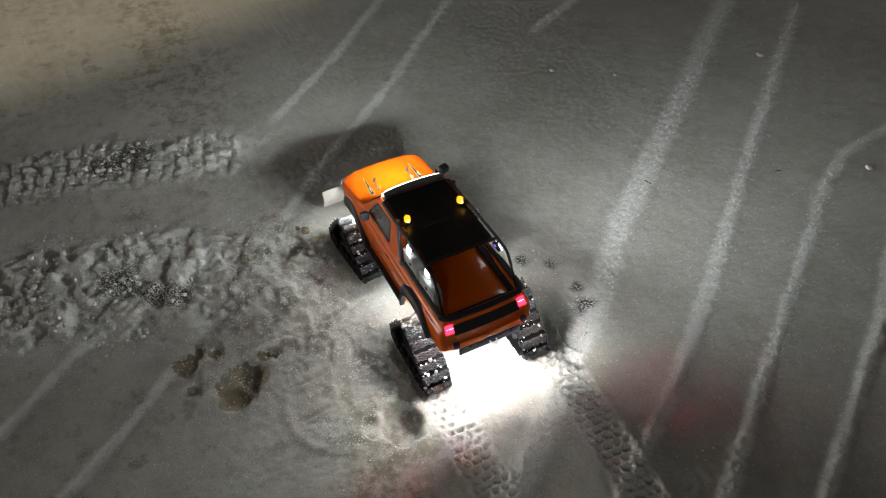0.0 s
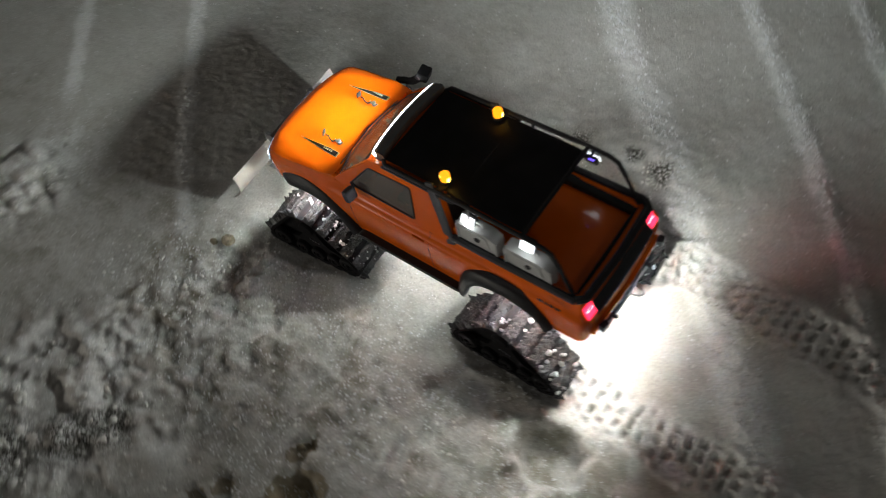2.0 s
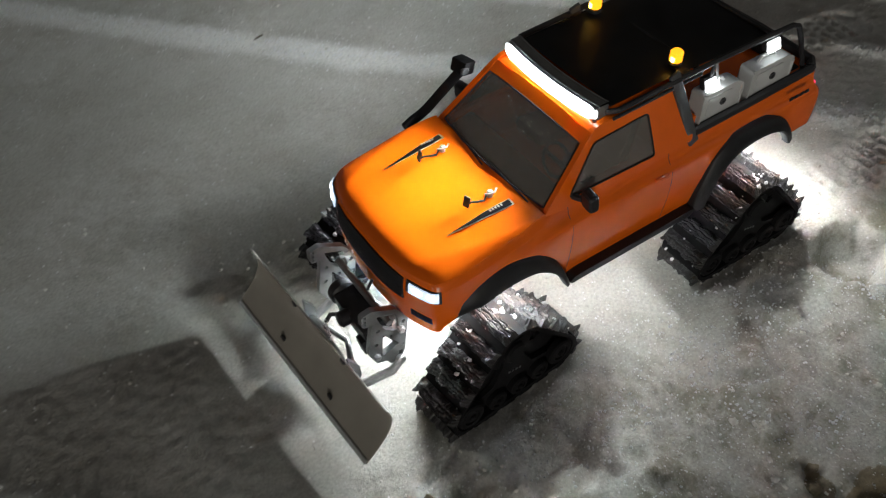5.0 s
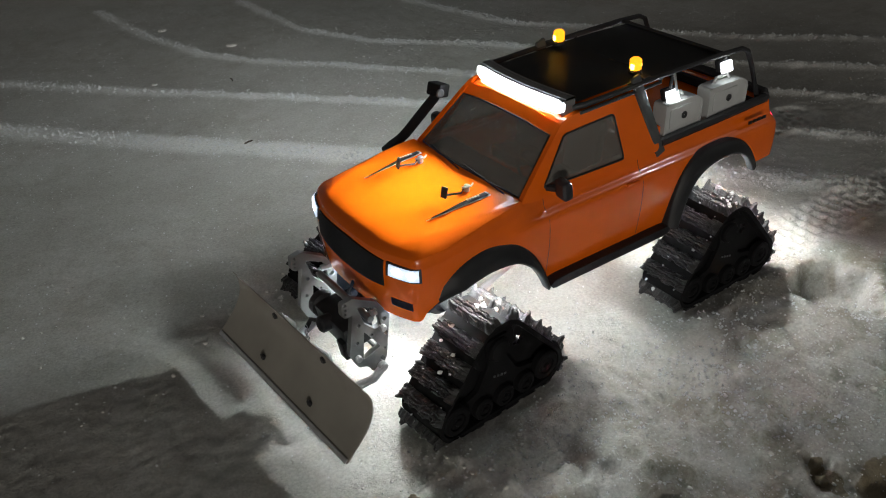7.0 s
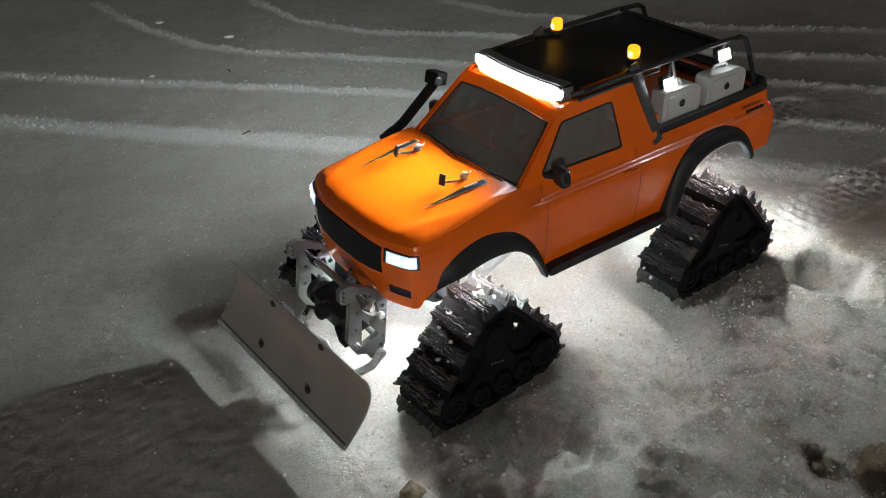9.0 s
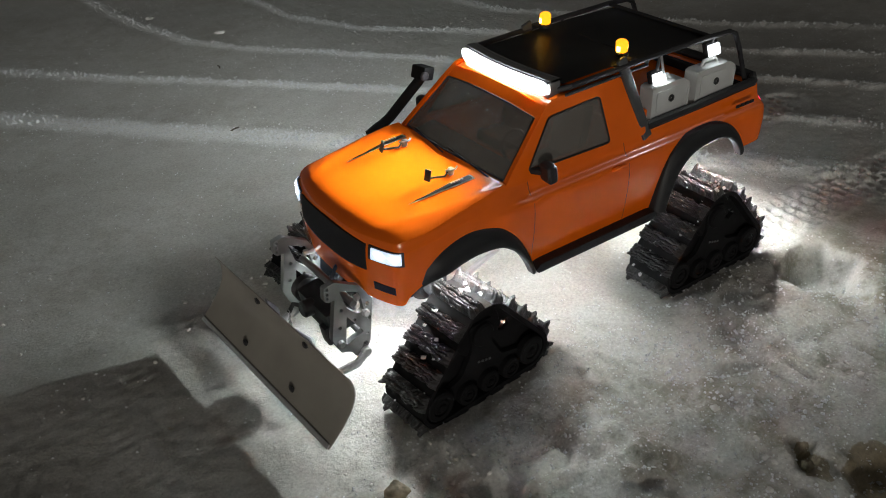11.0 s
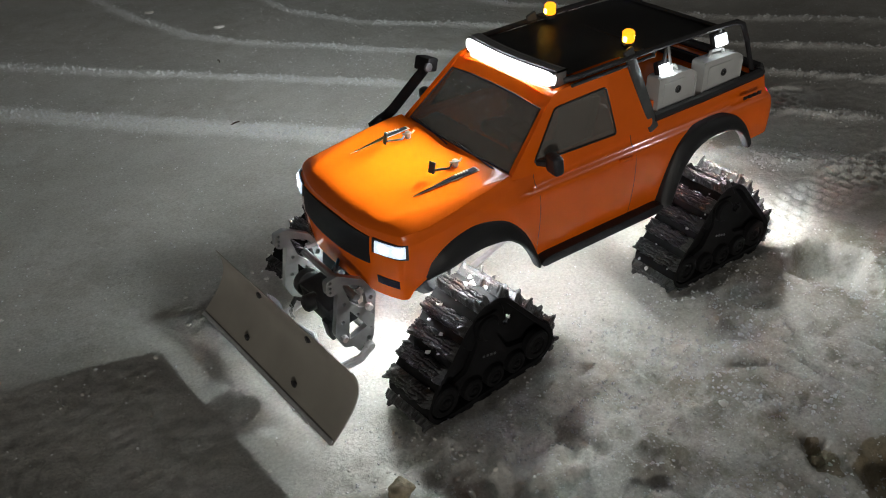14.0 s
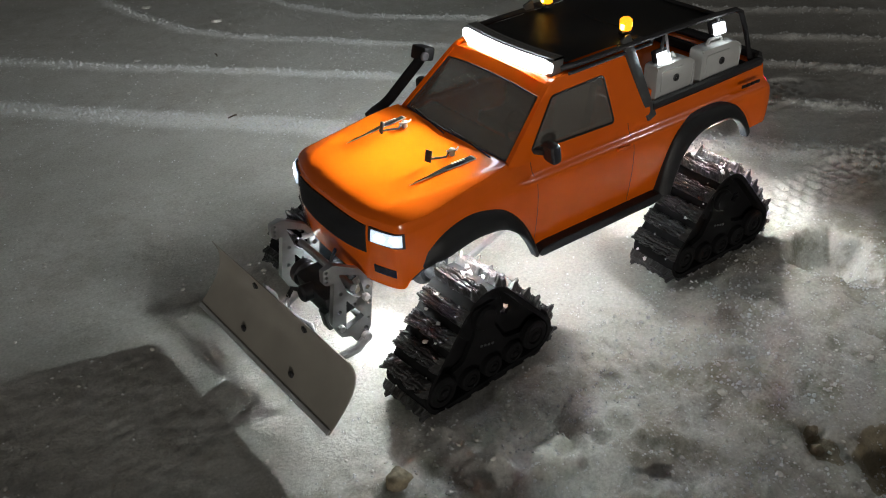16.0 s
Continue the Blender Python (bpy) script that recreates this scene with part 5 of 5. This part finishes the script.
    for k, (x, z, nx, nz) in enumerate(belt_path(81)):
        if nz < -0.35 and abs(nx) < 0.9:
            continue
        for _ in range(rng.choice((1, 2, 3, 3)) if nz > 0.15 and nx < 0.35 else rng.choice((0, 1, 1))):
            y, d = rng.uniform(-0.26, 0.26), rng.uniform(0.03, 0.085)
            snow_lump(bm, (x + nx * d, y, z + nz * d), 0.008 + (0.034 if nx < 0.35 else 0.024) * rng.random() ** 1.6, rng)
    ob = part("packed_snow", bm, SNOW_BITS, unit, "crumbs of packed snow", 0)
    tagged(ob, kind="stuff")


for cx, steer in ((1.65, 5.0), (-1.62, 0.0)):
    for side in (1, -1):
        # the left pair stands a little further forward
        build_track(cx + ((0.06 if cx > 0 else 0.12) if side > 0 else 0), side, steer, *((22.0, 0.10) if cx > 0 and side < 0 else ()))

# black strip added under the rear bumper to cut off the rear lamps' light
bm = bmesh.new()
box(bm, (-2.515, 0, 1.225), (0.03, 1.20, 0.155), bevel=0.01)
part("lamp_cutoff_strip", bm, BLACK, truck, "low black strip added to cut off the rear lamps")

# ---- plough ----
plough = new("snow_plough")
plough.parent = truck
tagged(plough, "curved grey plough blade hung on two perforated aluminium plates")


def blade_profile(k):
    """x ahead and z for k from the cutting edge (0) to the top (1)."""
    return 3.405 - 0.26 * math.sin(k * 2.25) - 0.043 * k, 0.30 + 0.64 * k


def skew(y):
    """The blade stands a little askew: its left end lies further back."""
    return -0.048 * y


bm = bmesh.new()
ks, ys = np.linspace(0, 1, 17), np.linspace(-1.17, 1.15, 21)
front = [[bm.verts.new((blade_profile(k)[0] + skew(y), y, blade_profile(k)[1])) for y in ys] for k in ks]
back = [[bm.verts.new((blade_profile(k)[0] - 0.011 + skew(y), y, blade_profile(k)[1] - 0.001)) for y in ys] for k in ks]
for g in (front, back):
    for a, b in zip(g, g[1:]):
        for k in range(len(ys) - 1):
            bm.faces.new((a[k], b[k], b[k + 1], a[k + 1]))
for k in range(len(ys) - 1):
    for r in (0, -1):
        bm.faces.new((front[r][k], front[r][k + 1], back[r][k + 1], back[r][k]))
for k in range(len(ks) - 1):
    for c in (0, -1):
        bm.faces.new((front[k][c], front[k + 1][c], back[k + 1][c], back[k][c]))
part("blade", bm, BLADE, plough, "curved grey painted plough blade", 50)
bm = bmesh.new()
box(bm, (3.400, -0.01, 0.315), (0.014, 2.30, 0.045), (0, -38, 2.75), 0.003)
part("cutting_edge", bm, STEEL, plough, "worn steel edge strip")
for y in (-0.42, 0.42):
    for k in (0.17, 0.80):
        x, z = blade_profile(k)
        bm = bmesh.new()
        disc(bm, (x + 0.008 + skew(y), y, z), 0.036, 0.03, "x", 6, bevel=0.006)
        part("blade_bolt", bm, BLACK, plough)
    # ribs behind the blade
    bm = bmesh.new()
    plate(bm, rounded([(3.28, 0.30), (3.06, 0.56), (3.06, 0.80), (2.96, 0.66), (2.95, 0.50), (3.08, 0.30)], 0.03), 0.05, [list(reversed(circle(3.02, 0.5, 0.03)))])
    shift(bm, Matrix.Translation((0, y, 0)))
    part("blade_rib", bm, ALUMINIUM, plough)

# mounting plates hang from the chassis
OUT = rounded([(2.905, 1.345), (2.91, 1.22), (2.87, 1.19), (2.81, 1.20), (2.875, 0.78), (2.80, 0.61), (2.70, 0.575), (2.66, 0.50), (2.575, 0.475), (2.50, 0.60), (2.445, 1.05), (2.56, 1.235), (2.80, 1.37)], 0.02)
HOLE_A = rounded([(2.765, 1.265), (2.57, 1.175), (2.535, 0.96), (2.60, 0.95), (2.70, 1.05)], 0.03)
HOLE_B = rounded([(2.715, 0.975), (2.555, 0.735), (2.745, 0.67)], 0.022)
BORES = [circle(2.872, 1.325, 0.017, 8), circle(2.876, 1.275, 0.016, 8), circle(2.878, 1.232, 0.014, 8), circle(2.50, 1.02, 0.026, 8), circle(2.49, 0.86, 0.022, 8), circle(2.64, 0.90, 0.018, 8), circle(2.55, 0.60, 0.026, 8), circle(2.79, 0.88, 0.020, 8), circle(2.76, 1.06, 0.020, 8), circle(2.52, 0.70, 0.014, 8)]
for side in (1, -1):
    bm = bmesh.new()
    plate(bm, OUT, 0.06, [list(reversed(h)) for h in (HOLE_A, HOLE_B, *BORES)])
    shift(bm, Matrix.Translation((0, 0.46 * side, 0)))
    part("mount_plate", bm, ALUMINIUM, plough, "perforated bare aluminium plate")
    for x, z in ((2.80, 0.72), (2.56, 0.53), (2.53, 0.94)):
        bm = bmesh.new()
        disc(bm, (x, 0.50 * side, z), 0.035, 0.06, "y", 8, bevel=0.008)
        part("plate_bolt", bm, STEEL, plough)
    # lift arm to the blade
    bm = bmesh.new()
    tube(bm, [(2.57, 0.52 * side, 0.53), (2.68, 0.54 * side, 0.46), (3.05, 0.46 * side, 0.38)], 0.040, 10)
    disc(bm, (2.57, 0.52 * side, 0.53), 0.05, 0.06, "y", 14, bevel=0.01)
    part("push_arm", bm, STEEL, plough)
    bm = bmesh.new()
    tube(bm, [(2.60, 0.46 * side, 1.10), (2.10, 0.34 * side, 1.14)], 0.03, 8)
    part("brace", bm, STEEL, plough)
bm = bmesh.new()
tube(bm, [(2.62, -0.46, 1.05), (2.62, 0.46, 1.05)], 0.035, 10)
tube(bm, [(2.53, -0.46, 0.64), (2.53, 0.46, 0.64)], 0.03, 10)
part("cross_tube", bm, ALUMINIUM, plough)
bm = bmesh.new()
box(bm, (3.02, 0, 0.52), (0.06, 1.0, 0.09), bevel=0.02)
tube(bm, [(3.02, -0.42, 0.52), (2.85, 0, 0.46), (3.02, 0.42, 0.52)], 0.03, 8)
part("pivot_frame", bm, ALUMINIUM, plough)
# lifting winch between the plates
bm = bmesh.new()
box(bm, (2.68, 0.08, 0.84), (0.30, 0.55, 0.26), (0, 10, 0), 0.04)
disc(bm, (2.72, -0.26, 0.86), 0.13, 0.14, "y", 20, bevel=0.03)
disc(bm, (2.86, 0.05, 0.88), 0.08, 0.14, "x", 16, bevel=0.02)
box(bm, (2.83, 0.30, 0.72), (0.06, 0.12, 0.20), (0, 10, 0), 0.02)
part("lift_winch", bm, BLACK, plough, "black lifting winch")
bm = bmesh.new()
tube(bm, [(2.90, -0.02, 0.88), (2.97, -0.02, 0.93), (3.02, -0.02, 0.86)], 0.022, 8)
part("winch_arm", bm, BLACK, plough)
chain = new("chain")
chain.parent = plough
for k in range(8):
    bm = bmesh.new()
    c = Vector((3.02 + 0.006 * math.sin(k), -0.02, 0.86 - 0.042 * k))
    a, b = (Vector((1, 0, 0)), Vector((0, 0, 1))) if k % 2 else (Vector((0, 1, 0)), Vector((0, 0, 1)))
    tube(bm, [c + a * 0.016 * math.cos(t) + b * 0.028 * math.sin(t) for t in np.linspace(0, math.tau, 11)[:-1]], 0.0065, 5, True)
    part("link", bm, STEEL, chain)
bm = bmesh.new()
tube(bm, [(2.62, 0.02, 1.0), (2.55, 0.06, 1.2), (2.45, 0.05, 1.26), (2.3, 0.02, 1.22)], 0.016, 6)
part("winch_cable", bm, BLACK, plough)
bm = bmesh.new()
box(bm, (2.36, 0, 1.14), (0.10, 1.05, 0.12), (0, 10, 0), 0.03)
part("front_crossmember", bm, BLACK, truck)

# ---- loose things on the snow ----


def crumbs():
    """Loose snow grains, thickest on the ridges and the churned places."""
    rng = np.random.default_rng(5)
    n = 260000
    x, y = rng.uniform(-1.1, 1.3, n), rng.uniform(-1.6, 1.0, n)
    want = 0.045 + 0.16 * np.clip(smooth_noise(x, y, 0.12, 101), 0, 1)
    for tall, wide, line in RIDGES:
        d, along, run = to_line(x, y, line)
        want = want + 0.9 * np.exp(-((d / (wide * 1.25)) ** 2))
    for line, wide in ((MESS, 0.2), (OLD_LANE, 0.09)):
        d, along, run = to_line(x, y, line)
        want = want + 0.45 * np.exp(-((d / wide) ** 4))
    d = np.hypot((x - 0.05) / 0.35, (y - 0.25) / 0.15)
    want = want + 0.6 * np.exp(-(d**4)) + 1.0 * np.exp(-(np.hypot((x - 0.06) / 0.34, (y - 0.30) / 0.20) ** 4)) * (smooth_noise(x, y, 0.05, 102) > 0.1) + 1.2 * np.exp(-(np.hypot((x + 0.10) / 0.16, (y - 0.20) / 0.07) ** 4)) * (smooth_noise(x, y, 0.04, 103) > -0.1)
    keep = rng.uniform(0, 1, n) < want
    x, y = x[keep], y[keep]
    n = len(x)
    beads = np.exp(-(np.hypot((x - 0.02) / 0.38, (y - 0.29) / 0.20) ** 4)) * (smooth_noise(x, y, 0.05, 102) > 0.1)
    on_ridge = np.zeros(n)
    for tall, wide, line in RIDGES:
        d, along, run = to_line(x, y, line)
        on_ridge = np.maximum(on_ridge, np.exp(-((d / wide) ** 2)))
    r = 0.0004 + (0.0013 + 0.0006 * beads + 0.0016 * on_ridge) * rng.uniform(0, 1, n) ** (3 - 1.2 * beads)
    z = ground_height(x, y) + r * 0.35
    dirs = np.array([(1, 0, 0), (0, 1, 0), (-1, 0, 0), (0, -1, 0), (0, 0, 1), (0, 0, -1)], float)
    scale = rng.uniform(0.55, 1.3, (n, 6, 1))
    a = rng.uniform(0, math.tau, n)
    turn = np.stack([np.stack([np.cos(a), -np.sin(a), 0 * a], -1), np.stack([np.sin(a), np.cos(a), 0 * a], -1), np.stack([0 * a, 0 * a, 1 + 0 * a], -1)], 1)
    co = np.einsum("nij,kj->nki", turn, dirs) * scale * r[:, None, None] + np.stack([x, y, z], -1)[:, None]
    tri = np.array([(0, 1, 4), (1, 2, 4), (2, 3, 4), (3, 0, 4), (1, 0, 5), (2, 1, 5), (3, 2, 5), (0, 3, 5)])
    faces = (tri[None] + 6 * np.arange(n)[:, None, None]).reshape(-1, 3)
    mesh = bpy.data.meshes.new("snow_crumbs")
    mesh.from_pydata(co.reshape(-1, 3), [], faces)
    mesh.materials.append(SNOW_BITS)
    tagged(new("snow_crumbs", mesh), "loose white snow grains strewn over the ground", "snow", kind="stuff")


def lumps():
    """Frozen lumps the size of a fingertip and less, thrown up by the tracks."""
    rng = np.random.default_rng(11)
    n = 24000
    x, y = rng.uniform(-0.6, 1.05, n), rng.uniform(-0.9, 1.05, n)
    d, along, run = to_line(x, y, MESS)
    want = 0.75 * np.exp(-((d / 0.17) ** 4)) * np.clip(0.35 + smooth_noise(x, y, 0.09, 111), 0.05, 1)
    d, along, run = to_line(x, y, OLD_LANE)
    want = want + 0.45 * np.exp(-((d / 0.09) ** 4)) * np.clip(along / 0.03, 0, 1)
    want = want + 0.16 * np.exp(-(np.hypot((x - 0.02) / 0.30, (y - 0.25) / 0.11) ** 4)) * (smooth_noise(x, y, 0.06, 112) > 0.0)
    want = want + 0.5 * np.exp(-(np.hypot((x + 0.08) / 0.18, (y + 0.24) / 0.05) ** 4)) * (smooth_noise(x, y, 0.05, 113) > 0.15)
    want = want * (np.abs(y - np.clip(y, -0.14, 0.14)) > 0)
    thrown = want
    want = want + 0.09 * np.clip(0.3 + smooth_noise(x, y, 0.15, 114), 0, 1)
    keep = rng.uniform(0, 1, n) < want
    x, y, thrown = x[keep], y[keep], np.clip(thrown[keep] * 4, 0, 1)
    n = len(x)
    r = 0.0011 + 0.0012 * rng.uniform(0, 1, n) ** 2 + thrown * 0.0052 * rng.uniform(0, 1, n) ** 3.2 * np.clip((np.abs(y) - 0.14) / 0.25, 0.35, 1)
    bm = bmesh.new()
    bmesh.ops.create_icosphere(bm, subdivisions=2, radius=1)
    ball = np.array([v.co[:] for v in bm.verts])
    tri = np.array([[v.index for v in f.verts] for f in bm.faces])
    bm.free()
    k = len(ball)
    scale = 1 + 0.22 * rng.standard_normal((n, k, 1)).clip(-1.5, 1.5)
    squash = np.stack([rng.uniform(0.7, 1.3, n), rng.uniform(0.7, 1.3, n), rng.uniform(0.5, 0.8, n)], -1)[:, None]
    z = ground_height(x, y) + 0.15 * r
    co = ball[None] * scale * squash * r[:, None, None] + np.stack([x, y, z], -1)[:, None]
    faces = (tri[None] + k * np.arange(n)[:, None, None]).reshape(-1, 3)
    mesh = bpy.data.meshes.new("snow_lumps")
    mesh.from_pydata(co.reshape(-1, 3), [], faces)
    mesh.polygons.foreach_set("use_smooth", np.ones(len(mesh.polygons), bool))
    mesh.materials.append(SNOW_LUMP)
    tagged(new("snow_lumps", mesh), "frozen grey-white lumps of churned snow", "snow", kind="stuff")


def clod(name, x, y, size, mat, label, seed, squash=0.8):
    rng = random.Random(seed)
    bm = bmesh.new()
    bmesh.ops.create_icosphere(bm, subdivisions=3, radius=1)
    for v in bm.verts:
        k = 1 + 0.35 * noise.noise(v.co * 1.6 + Vector((seed, 0, 0))) + 0.18 * noise.noise(v.co * 4.5 + Vector((0, seed, 0)))
        v.co = Vector((v.co.x * k * size, v.co.y * k * size * 0.85, v.co.z * k * size * squash))
    z = float(ground_height(np.array([x]), np.array([y]))[0])
    for v in bm.verts:
        v.co = v.co / DM
    ob = part(name, bm, mat, None, "", 60)
    ob.matrix_basis = pose(x, y, z + size * squash * 0.45)
    tagged(ob, label, "clump", "loose frozen clumps")


crumbs()
lumps()
clod("dirty_clump", 0.306, 0.170, 0.011, CLOD, "dirty brown clump of frozen snow beside the plough", 3)
clod("dirty_clump", 0.328, 0.182, 0.006, CLOD, "small dirty clump of frozen snow", 7)
clod("dirty_clump", 0.012, 0.350, 0.006, CLOD, "small dark clump frozen into the snow", 11)
for n, (x, y, s) in enumerate(((0.62, -0.66, 0.014), (0.52, -0.80, 0.011), (0.11, -0.98, 0.010), (0.70, 0.155, 0.010), (0.68, 0.175, 0.008), (-0.10, -1.10, 0.018), (0.42, -1.22, 0.02), (-0.03, -1.32, 0.016))):
    clod("snow_clump", x, y, s * 0.6, SNOW, "small white clump of loose snow", 20 + n, 0.35)
for n, (x, y, a) in enumerate(((0.093, -0.602, 20), (-0.01, -0.90, 80))):
    bm = bmesh.new()
    tube(bm, [(-0.08, 0, 0.0), (0, 0.012, 0.02), (0.09, 0.0, 0.012)], 0.012, 6)
    ob = part("twig", bm, TWIG, None)
    ob.matrix_basis = pose(x, y, float(ground_height(np.array([x]), np.array([y]))[0]) + 0.0008, 0, 0, a)
    tagged(ob, "tiny dark broken twig lying on the snow", "twig")
